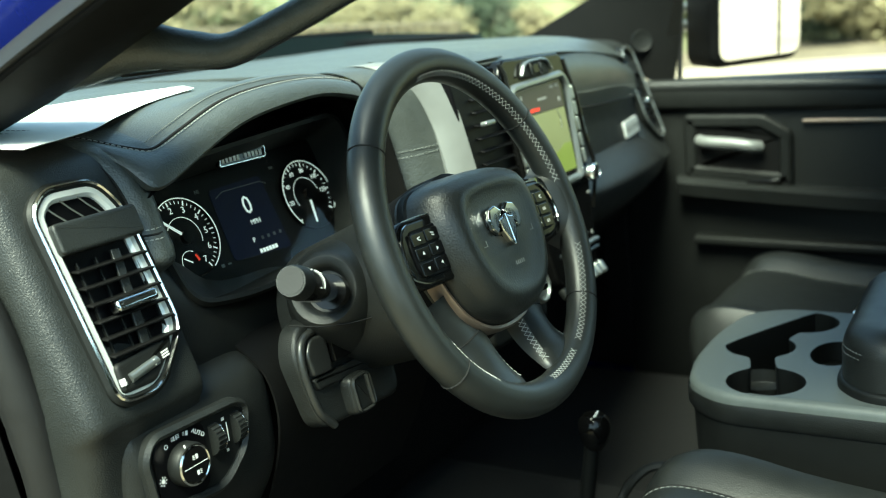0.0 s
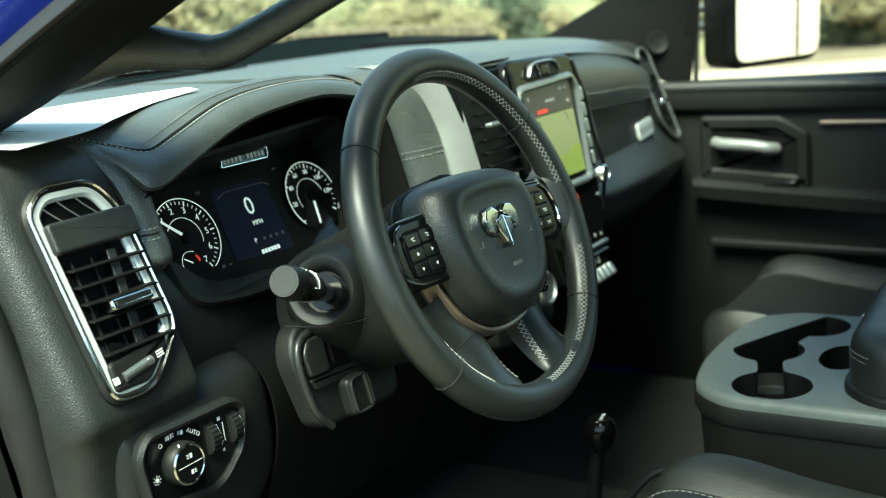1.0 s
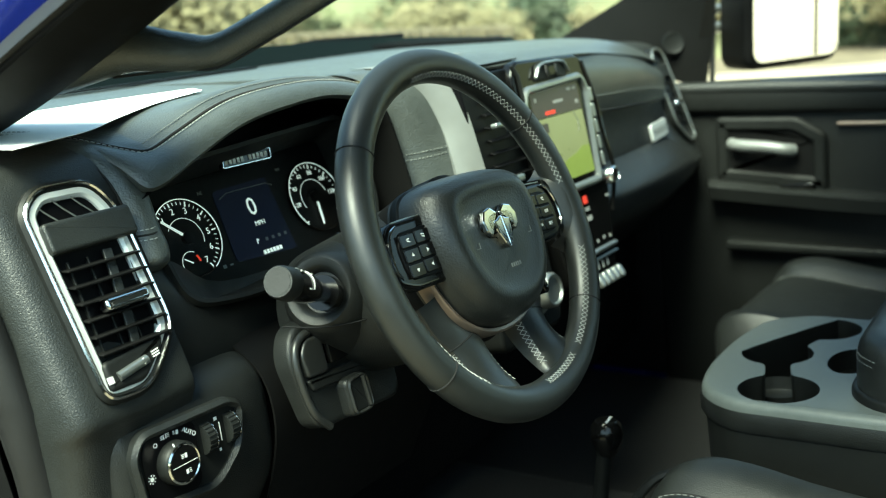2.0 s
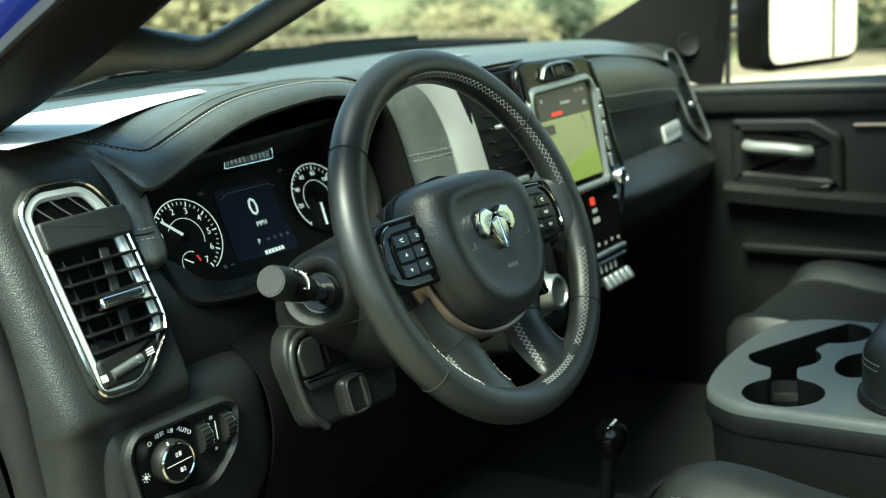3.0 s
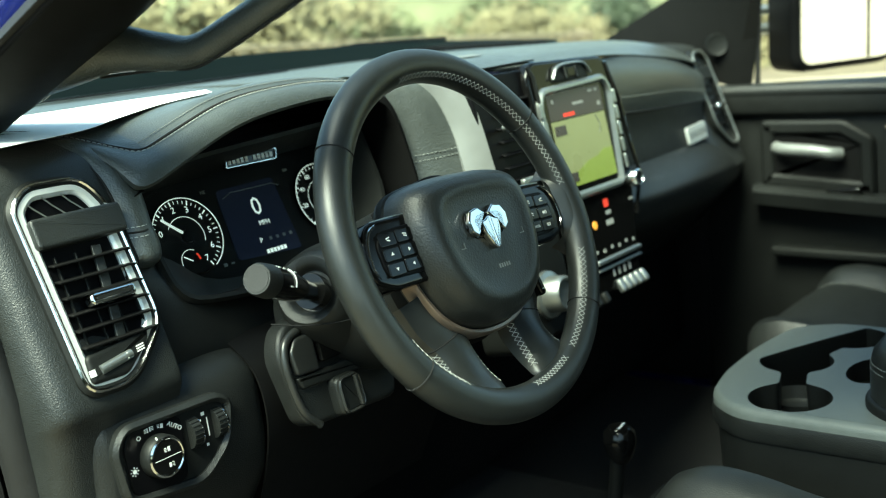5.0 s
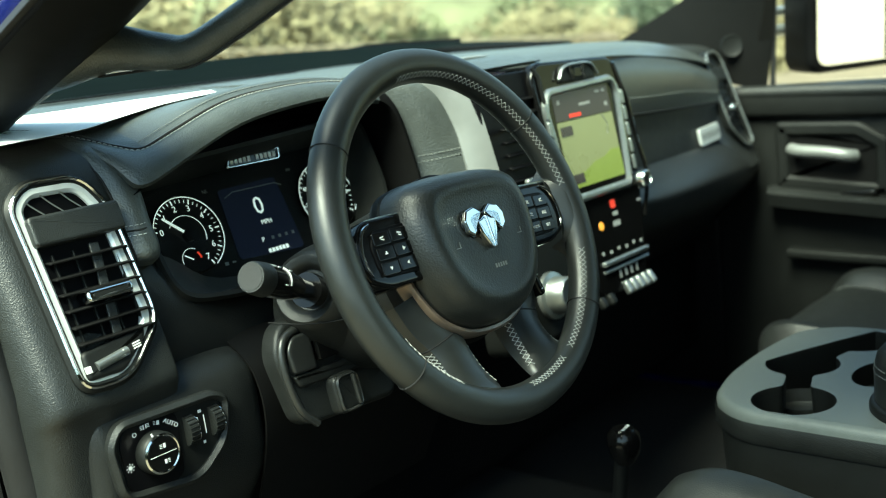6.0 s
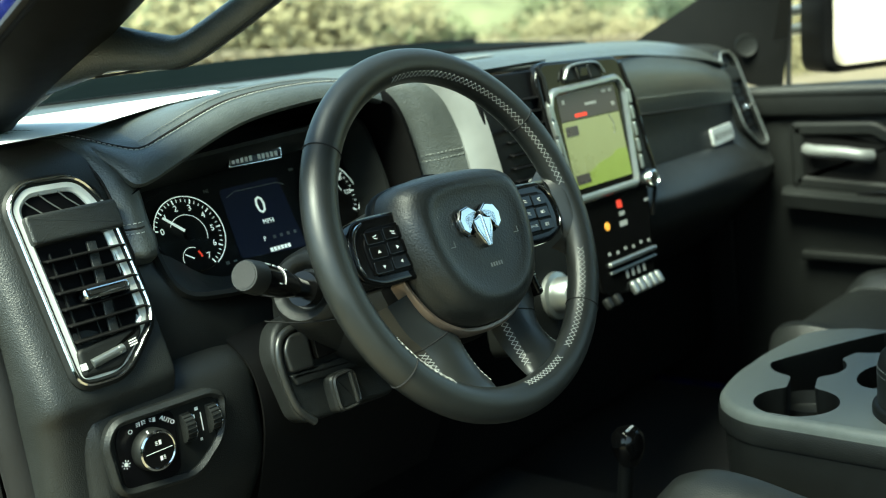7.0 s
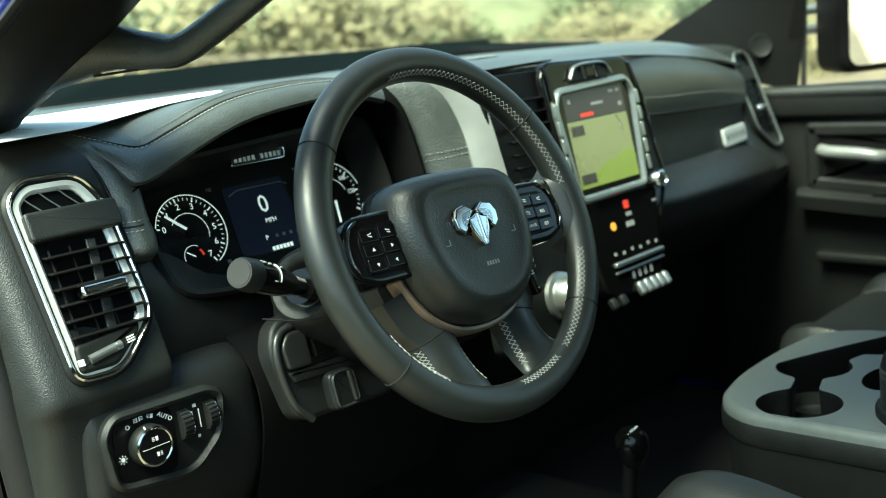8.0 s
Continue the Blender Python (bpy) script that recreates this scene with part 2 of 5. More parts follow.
def lathe(profile, m=None, n=32, bm=None):
    """A turned shape: profile of (radius, z) round the z axis."""
    bm = bm or bmesh.new()
    rows = []
    for r, z in profile:
        if r < 1e-6:
            rows.append([bm.verts.new((m @ Vector((0, 0, z))) if m else (0, 0, z))])
        else:
            rows.append([bm.verts.new((m @ Vector((r * math.cos(k * 2 * math.pi / n), r * math.sin(k * 2 * math.pi / n), z))) if m
                                      else (r * math.cos(k * 2 * math.pi / n), r * math.sin(k * 2 * math.pi / n), z)) for k in range(n)])
    for a, b in zip(rows, rows[1:]):
        for k in range(n):
            k2 = (k + 1) % n
            if len(a) == 1 and len(b) == 1:
                continue
            if len(a) == 1:
                bm.faces.new((a[0], b[k], b[k2]))
            elif len(b) == 1:
                bm.faces.new((a[k], a[k2], b[0]))
            else:
                bm.faces.new((a[k], a[k2], b[k2], b[k]))
    return bm


def block(w, d, h, r=0.004, m=None, bm=None):
    """A box with rounded edges, its base centred on the origin."""
    b = bmesh.new()
    bmesh.ops.create_cube(b, size=1)
    bmesh.ops.scale(b, vec=(w, d, h), verts=b.verts)
    bmesh.ops.translate(b, vec=(0, 0, h / 2), verts=b.verts)
    if r:
        bmesh.ops.bevel(b, geom=list(b.edges), offset=min(r, w * 0.4, d * 0.4, h * 0.4), segments=3, profile=0.5, affect="EDGES")
    if m:
        bmesh.ops.transform(b, matrix=m, verts=b.verts)
    if bm is None:
        return b
    me = bpy.data.meshes.new("piece")
    b.to_mesh(me), b.free()
    bm.from_mesh(me)
    bpy.data.meshes.remove(me)
    return bm


def lettering(text, size, m, bm=None, align="CENTER", depth=0.0002):
    """Writing in the built-in font, as a mesh on the plane of m."""
    cu = bpy.data.curves.new("writing", "FONT")
    cu.body, cu.size, cu.align_x, cu.align_y, cu.extrude, cu.resolution_u = text, size, align, "CENTER", depth, 2
    ob = bpy.data.objects.new("writing", cu)
    me = bpy.data.meshes.new_from_object(ob)
    me.transform(m)
    bm = bm or bmesh.new()
    bm.from_mesh(me)
    bpy.data.objects.remove(ob), bpy.data.curves.remove(cu), bpy.data.meshes.remove(me)
    return bm


def bar(w, h, m, bm=None, x=0.0, y=0.0, z=0.0, turn=0.0, t=0.0004):
    return plate([(Matrix.Rotation(radians(turn), 2) @ Vector(p)) + Vector((x, y)) for p in box2(w, h)], z, z + t, m, bm=bm)


def stitches(path, bm=None, length=0.0045, gap=0.0025, r=0.00055, lift=(0, 0, 0)):
    """A row of short threads along a path."""
    bm = bm or bmesh.new()
    p = [Vector(q) + Vector(lift) for q in path]
    need, seg, on = 0.0, [], True
    run = 0.0
    start = p[0]
    for a, b in zip(p, p[1:]):
        d = (b - a).length
        pos = 0.0
        while d - pos > 1e-9:
            left = (length if on else gap) - run
            step = min(left, d - pos)
            pos += step
            run += step
            if run >= (length if on else gap) - 1e-9:
                here = a + (b - a) * (pos / d)
                if on:
                    tube([start, (start + here) / 2 + Vector((0, 0, r * 0.6)), here], r, 5, bm=bm)
                on, run, start = not on, 0.0, here
    return bm


def resample(pts, n):
    p = [Vector(q) for q in pts]
    s = [0.0]
    for a, b in zip(p, p[1:]):
        s.append(s[-1] + (b - a).length)
    out = []
    for i in range(n):
        want = s[-1] * i / (n - 1)
        j = next((k for k in range(1, len(s)) if s[k] >= want - 1e-9), len(s) - 1)
        f = (want - s[j - 1]) / max(1e-9, s[j] - s[j - 1])
        out.append(p[j - 1].lerp(p[j], f))
    return out


def marks(name, specs, m, mat, parent, z=0.0):
    """Small flat bars, each a part of its own: (width, height, x, y, turn)."""
    for w, h, x, y, *turn in specs:
        part(name, bar(w, h, m, None, x, y, z, turn[0] if turn else 0), mat, parent)


# ---------------------------------------------------------------- dashboard
dash = thing("dashboard", "black soft-touch truck dashboard with leather-wrapped instrument hood", "dashboard", (0, 0.5, 1.2))

# left end with the upright air vent, rolling over into the top
LEFT_PROFILE = [(0.245, 1.468), (0.25, 1.49), (0.268, 1.535), (0.288, 1.585), (0.308, 1.635), (0.326, 1.68), (0.348, 1.704), (0.40, 1.716),
                (0.55, 1.72), (0.83, 1.735)]
LOW = [(0.33, 1.10), (0.30, 1.20), (0.272, 1.30), (0.262, 1.36), (0.258, 1.41), (0.252, 1.45)]
FULL = LOW + LEFT_PROFILE
part("end_panel", loft_x([(-0.846, [(y + 0.06, z - 0.01) for y, z in FULL]), (-0.841, [(y + 0.022, z - 0.004) for y, z in FULL]),
                          (-0.828, [(y + 0.004, z) for y, z in FULL]), (-0.80, FULL), (-0.75, FULL),
                          (-0.706, [(y + 0.001, z) for y, z in FULL]), (-0.697, [(y + 0.006, z) for y, z in FULL]), (-0.690, [(y + 0.03, z) for y, z in FULL])], n=4, thick=0.004), "soft", dash)

PV = plane_at((-0.752, 0.2815, 1.57), 0.38)
VENT = rounded([(-0.057, -0.096), (0.0, -0.098), (0.053, -0.048), (0.047, 0.08), (0.024, 0.119), (-0.040, 0.120), (-0.064, 0.098)], 0.022)


def air_vent(parent, m):
    vent = part("vent", frame_ring(VENT, 0.012, -0.002, 0.007, m, 0.003), "dark", parent)
    part("chrome_ring", frame_ring(shrink(VENT, 0.0035), 0.0038, 0.004, 0.0095, m, 0.0015), "chrome", vent, "bright chrome ring")
    part("inner_frame", frame_ring(shrink(VENT, 0.0072), 0.0112, -0.004, 0.0062, m, 0.003), "vent_silver", vent, "satin silver inner frame")
    part("backing", plate(shrink(VENT, 0.008), -0.003, 0.0005, m), "face", vent)
    part("crossbar", plate(rounded(box2(0.098, 0.03, 0.0, 0.066), 0.005), 0.0, 0.014, m, 0.003), "soft", vent)
    for i in range(4):
        part("upper_slat", tube([m @ Vector((-0.046 + i * 0.02, 0.107, 0.003)), m @ Vector((-0.036 + i * 0.02, 0.093, 0.0045)), m @ Vector((-0.022 + i * 0.02, 0.079, 0.004))], 0.0008, 6), "satin", vent)
    for i in range(6):
        part("slat", block(0.083, 0.0022, 0.012, 0.0008, m @ pose(0, 0.036 - i * 0.0165, 0.001, 18, 0, 0)), "black", vent)
    for i in range(4):
        part("fin", block(0.002, 0.095, 0.004, 0.0005, m @ pose(-0.033 + i * 0.022, -0.005, 0.0005)), "dark", vent)
    part("link", block(0.01, 0.1, 0.004, 0.001, m @ pose(0.006, -0.005, 0.003, 0, 0, -6)), "soft", vent)
    tab = part("slider", plate(rounded(box2(0.05, 0.0115, 0.003, -0.008), 0.005), 0.008, 0.02, m, 0.003), "chrome", vent, "chrome vent slider")
    part("slider_inset", plate(rounded(box2(0.038, 0.0035, 0.003, -0.008), 0.0016), 0.0196, 0.0206, m), "dark", tab)
    part("lower_cover", plate(rounded([(-0.046, -0.084), (-0.006, -0.085), (0.026, -0.060), (0.030, -0.048), (-0.044, -0.056)], 0.006), 0, 0.01, m, 0.004), "dark", vent)
    wheel = part("thumbwheel", tube([m @ Vector((-0.034, -0.073, 0.009)), m @ Vector((0.002, -0.067, 0.009))], 0.0052, 16, flat=0.9), "satin", vent, "satin thumbwheel")
    part("wheel_mark", bar(0.0012, 0.006, m, None, -0.004, -0.068, 0.0132), "white", wheel)
    bm = bar(0.0065, 0.0065, m, None, -0.043, -0.0735, 0.0101)
    part("print", bm, "white", vent)
    b2 = bmesh.new()
    for k in range(3):
        bar(0.009, 0.0012, m, b2, 0.0135, -0.067 + k * 0.0025, 0.0101, 8)
    part("print", b2, "white", vent)
    return vent


air_vent(dash, PV)

# knee panel with the light switches
KNEE = [(0.42, 1.16), (0.34, 1.22), (0.275, 1.30), (0.25, 1.35), (0.247, 1.40), (0.25, 1.435), (0.262, 1.455), (0.285, 1.467), (0.33, 1.472)]
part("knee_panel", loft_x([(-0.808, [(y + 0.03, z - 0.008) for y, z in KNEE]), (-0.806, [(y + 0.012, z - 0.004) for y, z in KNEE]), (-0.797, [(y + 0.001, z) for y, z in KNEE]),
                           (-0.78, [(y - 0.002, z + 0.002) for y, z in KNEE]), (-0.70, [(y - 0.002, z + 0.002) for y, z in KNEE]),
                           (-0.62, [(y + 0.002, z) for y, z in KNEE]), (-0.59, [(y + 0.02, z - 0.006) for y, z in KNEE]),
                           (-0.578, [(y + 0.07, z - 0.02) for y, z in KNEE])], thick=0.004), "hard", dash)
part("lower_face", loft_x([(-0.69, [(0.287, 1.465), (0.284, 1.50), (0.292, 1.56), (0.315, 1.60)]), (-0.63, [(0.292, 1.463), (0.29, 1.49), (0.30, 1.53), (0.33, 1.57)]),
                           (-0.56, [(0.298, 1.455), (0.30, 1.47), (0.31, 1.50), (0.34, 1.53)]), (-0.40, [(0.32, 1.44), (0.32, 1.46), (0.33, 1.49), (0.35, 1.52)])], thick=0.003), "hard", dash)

PH = plane_at((-0.727, 0.2435, 1.407), 0.05)
HL = rounded([(-0.062, -0.04), (0.03, -0.052), (0.072, -0.02), (0.08, 0.024), (0.062, 0.036), (-0.052, 0.04), (-0.068, 0.02)], 0.018)
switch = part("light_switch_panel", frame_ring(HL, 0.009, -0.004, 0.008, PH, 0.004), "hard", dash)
part("plate", plate(shrink(HL, 0.008), -0.003, 0.0015, PH), "dark", switch)
part("knob_field", plate(rounded([(-0.052, -0.036), (0.012, -0.04), (0.016, 0.03), (-0.044, 0.033), (-0.054, 0.018)], 0.014), 0, 0.0035, PH, 0.001), "face", switch)
KN = PH @ pose(-0.018, -0.002, 0)
knob = part("knob", lathe([(0.0215, 0.002), (0.0215, 0.014), (0.0195, 0.017), (0.018, 0.018)], KN), "dark", switch)
part("knob_ring", lathe([(0.0195, 0.0165), (0.0202, 0.0185), (0.0185, 0.0195), (0.0172, 0.0185)], KN, 40), "chrome", knob, "thin chrome ring")
part("knob_cap", lathe([(0.0178, 0.0175), (0.017, 0.0192), (0, 0.0196)], KN, 40), "gloss", knob)
bm = bar(0.0018, 0.007, KN, None, -0.006, 0.019, 0.0155, 20)
bar(0.0026, 0.0045, KN, bm, 0.0022, 0.008, 0.0197)
for k in range(3):
    bar(0.0026, 0.0006, KN, bm, -0.0018, 0.0064 + k * 0.0016, 0.0197, -8), bar(0.0022, 0.0006, KN, bm, 0.0046, -0.0096 + k * 0.0016, 0.0197, -20)
bar(0.0026, 0.0042, KN, bm, 0.0008, -0.008, 0.0197)
bar(0.030, 0.0003, KN, bm, 0, 0, 0.0197)
part("print", bm, "white", knob)
bm = lettering("AUTO", 0.0066, PH @ pose(0.006, 0.0195, 0.0037, 0, 0, -36))
lettering("O", 0.0066, PH @ pose(-0.036, 0.0215, 0.0037), bm)
for k in range(3):
    bar(0.0026, 0.0006, PH, bm, -0.0275, 0.0245 + k * 0.0015, 0.0036, 8), bar(0.0026, 0.0006, PH, bm, -0.0195, 0.0250 + k * 0.0015, 0.0036, -8)
    bar(0.0024, 0.0005, PH, bm, -0.0125, 0.0245 + k * 0.0014, 0.0036, -6)
bar(0.0012, 0.0045, PH, bm, -0.0250, 0.0260, 0.0036), bar(0.0012, 0.0045, PH, bm, -0.0220, 0.0262, 0.0036)
bar(0.0030, 0.0042, PH, bm, -0.0085, 0.0250, 0.0036, -10)
lathe([(0.0022, 0.0036), (0.0022, 0.004), (0, 0.004)], PH @ pose(-0.047, -0.008, 0), 10, bm)
for k in range(8):
    bar(0.0016, 0.0006, PH @ pose(-0.047, -0.008, 0, 0, 0, k * 45), bm, 0.004, 0, 0.0036)
part("print", bm, "white", switch)
for x in (0.0265, 0.058):
    w = part("dimmer_wheel", tube([PH @ Vector((x - 0.0055, 0.004, -0.002)), PH @ Vector((x + 0.0055, 0.004, -0.002))], 0.016, 28), "hard", switch)
    part("wheel_edge", tube([PH @ (Vector((x + 0.0058, 0.004, -0.002)) + 0.0155 * Vector((0, math.cos(a), math.sin(a)))) for a in [i * math.pi / 12 for i in range(13)]], 0.0009, 6), "chrome", w)
    for i in range(11):
        part("rib", block(0.011, 0.0012, 0.0012, 0.0003, PH @ pose(x, 0.004, -0.002, i * 16 - 80, 0, 0) @ pose(0, 0, 0.0156)), "dark", w)
bm = bar(0.0012, 0.02, PH, None, 0.038, 0.004, 0.002)
bar(0.0012, 0.02, PH, bm, 0.046, 0.004, 0.002), bar(0.004, 0.0035, PH, bm, 0.042, 0.019, 0.002), bar(0.003, 0.003, PH, bm, 0.042, -0.014, 0.002)
part("print", bm, "white", switch)

# instrument hood: an arch of leather, wrapped back to the top pad
ARCH = spline([(-0.650, 1.692), (-0.606, 1.707), (-0.53, 1.729), (-0.445, 1.737), (-0.36, 1.735),
               (-0.292, 1.722), (-0.262, 1.695), (-0.254, 1.64), (-0.254, 1.55)], 6)
INNER = spline([(-0.682, 1.654), (-0.605, 1.682), (-0.53, 1.705), (-0.455, 1.715), (-0.375, 1.718),
                (-0.305, 1.704), (-0.283, 1.68), (-0.276, 1.635), (-0.276, 1.55)], 6)
LIP = 0.022
lean = lambda z: 0.318 + (z - 1.69) * 0.25
hood_rows = []
for a, b in zip(ARCH, INNER):
    up_ = Vector((a.x - b.x, a.y - b.y)).normalized()
    A_, B_ = Vector((a.x, lean(a.y), a.y)), Vector((b.x, lean(b.y) - LIP, b.y))
    out_ = Vector((-0.15, -0.55, 0.82)) * min(0.011, (A_ - B_).length * 0.2)
    ring_pts = [A_ + Vector((0, 0.03, 0)), A_ + Vector((0, 0.007, 0.0005)), A_, A_.lerp(B_, 0.15) + out_ * 0.45, A_.lerp(B_, 0.35) + out_ * 0.85, A_.lerp(B_, 0.55) + out_, A_.lerp(B_, 0.75) + out_ * 0.75,
                A_.lerp(B_, 0.92) + out_ * 0.3, B_, B_ + Vector((0.001, 0.004, -0.004)), B_ + Vector((0.002, 0.016, -0.004))]
    hood_rows.append(ring_pts)
part("hood_end", sheet(hood_rows[30:]), "hood_black", dash)
# leather leg between the vent and the instruments
LEG = [[(-0.742, 0.425, 1.7180), (-0.728, 0.420, 1.7205), (-0.705, 0.415, 1.7180), (-0.690, 0.415, 1.7120)],
       [(-0.722, 0.354, 1.7050), (-0.708, 0.352, 1.7095), (-0.686, 0.350, 1.7055), (-0.672, 0.356, 1.6980)],
       [(-0.707, 0.329, 1.6810), (-0.692, 0.323, 1.6850), (-0.671, 0.328, 1.6810), (-0.660, 0.344, 1.6780)],
       [(-0.701, 0.315, 1.6550), (-0.685, 0.307, 1.6560), (-0.666, 0.313, 1.6550), (-0.657, 0.340, 1.6550)],
       [(-0.700, 0.302, 1.6220), (-0.684, 0.294, 1.6220), (-0.668, 0.300, 1.6220), (-0.657, 0.330, 1.6220)],
       [(-0.699, 0.294, 1.6000), (-0.683, 0.286, 1.6000), (-0.667, 0.292, 1.6000), (-0.655, 0.322, 1.6000)],
       [(-0.698, 0.291, 1.5880), (-0.682, 0.285, 1.5860), (-0.668, 0.292, 1.5850), (-0.657, 0.320, 1.5850)],
       [(-0.696, 0.300, 1.5780), (-0.680, 0.297, 1.5760), (-0.669, 0.304, 1.5760), (-0.660, 0.324, 1.5780)]]
cols = [spline([r[i] for r in LEG], 6) for i in range(4)]
leg = part("hood_leg", sheet([spline([c[j] for c in cols], 6) for j in range(len(cols[0]))]), "leather", dash, "stitched black leather leg")
across = lambda z, d: spline([(-0.699, 0.3015 + (z - 1.622) * 0.37 - d, z), (-0.684, 0.2938 + (z - 1.622) * 0.37 - d, z), (-0.669, 0.2995 + (z - 1.622) * 0.37 - d, z + 0.001)], 6)
for z in (1.6205, 1.6105):
    part("stitching", stitches(across(z, 0.0004), None, 0.0035, 0.002), "thread", leg, "pale stitching")
part("seam", tube(across(1.6155, 0.0), 0.0011, 5), "seam", leg)
part("crease", tube([Vector(q) + Vector((0.0005, -0.0005, 0)) for q in cols[0]], 0.0014, 6), "seam", leg)
walls = [[(b.x + 0.002, lean(b.y) - LIP + 0.014, b.y - 0.004), (b.x + 0.002, 0.36, b.y - 0.005), (b.x + 0.002, 0.43, b.y - 0.006)] for b in INNER]
part("hood_inside", sheet(walls), "hood_black", dash)

# top pad, from the hood back to the windscreen
top_rows = []
for a in ARCH[0:35]:
    top_rows.append(spline([(a.x, lean(a.y) + 0.008, a.y), (a.x, lean(a.y) + 0.03, a.y + 0.008), (a.x, 0.42, 0.35 * a.y + 0.65 * 1.733), (a.x, 0.66, 1.737), (a.x, 0.84, 1.742)], 5))
pad_top = part("top_pad", sheet(top_rows), "leather", dash)
part("stitching", stitches([(a.x, lean(a.y) + 0.016, a.y + 0.0055) for a in ARCH[1:32]], length=0.0038, gap=0.0020, r=0.0006), "thread_dark", pad_top, "grey stitching")
# the hood's left wing, running back to the windscreen
wing = spline([(-0.650, 0.316, 1.690), (-0.672, 0.340, 1.700), (-0.705, 0.385, 1.716), (-0.745, 0.45, 1.724), (-0.775, 0.53, 1.727)], 6)
wing_low = spline([(-0.682, 0.287, 1.654), (-0.690, 0.316, 1.682), (-0.706, 0.350, 1.700), (-0.742, 0.425, 1.7165), (-0.784, 0.53, 1.721)], 6)
wing_rows = []
for p, l in zip(wing, wing_low):
    out_ = Vector((-0.45, -0.4, 0.8)) * min(0.010, (p - l).length * 0.2)
    wing_rows.append([p + Vector((0.03, 0.03, 0.003)), p + Vector((0.006, 0.005, 0.0015)), p] + [p.lerp(l, f) + out_ * g for f, g in ((0.15, 0.45), (0.35, 0.85), (0.55, 1.0), (0.75, 0.75), (0.92, 0.3))] + [l, l + Vector((0.002, 0.005, -0.004)), l + Vector((0.008, 0.016, -0.006))])
skin = [[Vector(q) for q in w] for w in wing_rows[:0:-1]] + [[Vector(q) for q in h] for h in hood_rows[:31]]
turn_at = len(wing_rows) - 1
for _ in range(5):
    soft_ = [[q.copy() for q in row] for row in skin]
    for k in range(turn_at - 5, turn_at + 5):
        for c in range(2, len(skin[k])):
            soft_[k][c] = skin[k][c] * 0.5 + (skin[k - 1][c] + skin[k + 1][c]) * 0.25
    skin = soft_
hood = part("instrument_hood", sheet(skin), "leather", dash, "stitched black leather hood")
part("seam", tube([row[2] + Vector((-0.0004, -0.0008, 0.0008)) for row in skin], 0.0015, 6), "seam", hood)
part("stitching", stitches([row[3] + Vector((-0.0004, -0.0009, 0.0011)) for row in skin], None, 0.0038, 0.0020, 0.0006), "thread", hood, "grey stitching")
part("stitching", stitches([row[2] + Vector((0.003, 0.011, 0.0048)) for row in skin[:turn_at]], None, 0.0034, 0.0018, 0.0004), "thread_dark", hood)
part("hood_back", block(0.44, 0.01, 0.30, 0.002, pose(-0.462, 0.445, 1.42)), "hood_black", dash)
part("top_left", loft_x([(-0.705, [(0.388, 1.7165), (0.41, 1.7195), (0.45, 1.722), (0.6, 1.727), (0.84, 1.736)]),
                         (-0.676, [(0.346, 1.7035), (0.37, 1.711), (0.43, 1.722), (0.6, 1.729), (0.84, 1.738)]),
                         (-0.645, [(0.322, 1.692), (0.345, 1.704), (0.42, 1.7215), (0.6, 1.731), (0.84, 1.74)])], thick=0.003), "leather", dash)
part("top_right", loft_x([(-0.285, [(0.345, 1.733), (0.36, 1.7345), (0.42, 1.736), (0.6, 1.738), (0.84, 1.742)]),
                          (-0.215, [(0.315, 1.7345), (0.34, 1.7365), (0.42, 1.7375), (0.6, 1.739), (0.84, 1.742)]),
                          (-0.1, [(0.255, 1.722), (0.30, 1.734), (0.42, 1.738), (0.6, 1.74), (0.84, 1.742)]),
                          (0.05, [(0.25, 1.722), (0.30, 1.735), (0.42, 1.739), (0.6, 1.741), (0.84, 1.742)]),
                          (0.25, [(0.262, 1.714), (0.31, 1.731), (0.42, 1.738), (0.6, 1.74), (0.84, 1.742)]),
                          (0.5, [(0.29, 1.69), (0.335, 1.718), (0.43, 1.732), (0.6, 1.736), (0.84, 1.74)]),
                          (0.70, [(0.335, 1.665), (0.375, 1.69), (0.45, 1.706), (0.6, 1.715), (0.84, 1.73)]),
                          (0.86, [(0.40, 1.64), (0.43, 1.66), (0.5, 1.68), (0.6, 1.69), (0.84, 1.72)])], thick=0.004), "leather", dash)

# cluster
PC = plane_at((-0.466, 0.370, 1.588), 0.38)
cluster = part("instrument_panel", plate(rounded(box2(0.39, 0.20, -0.012, 0.01), 0.03), -0.006, 0.0, PC), "face", dash)


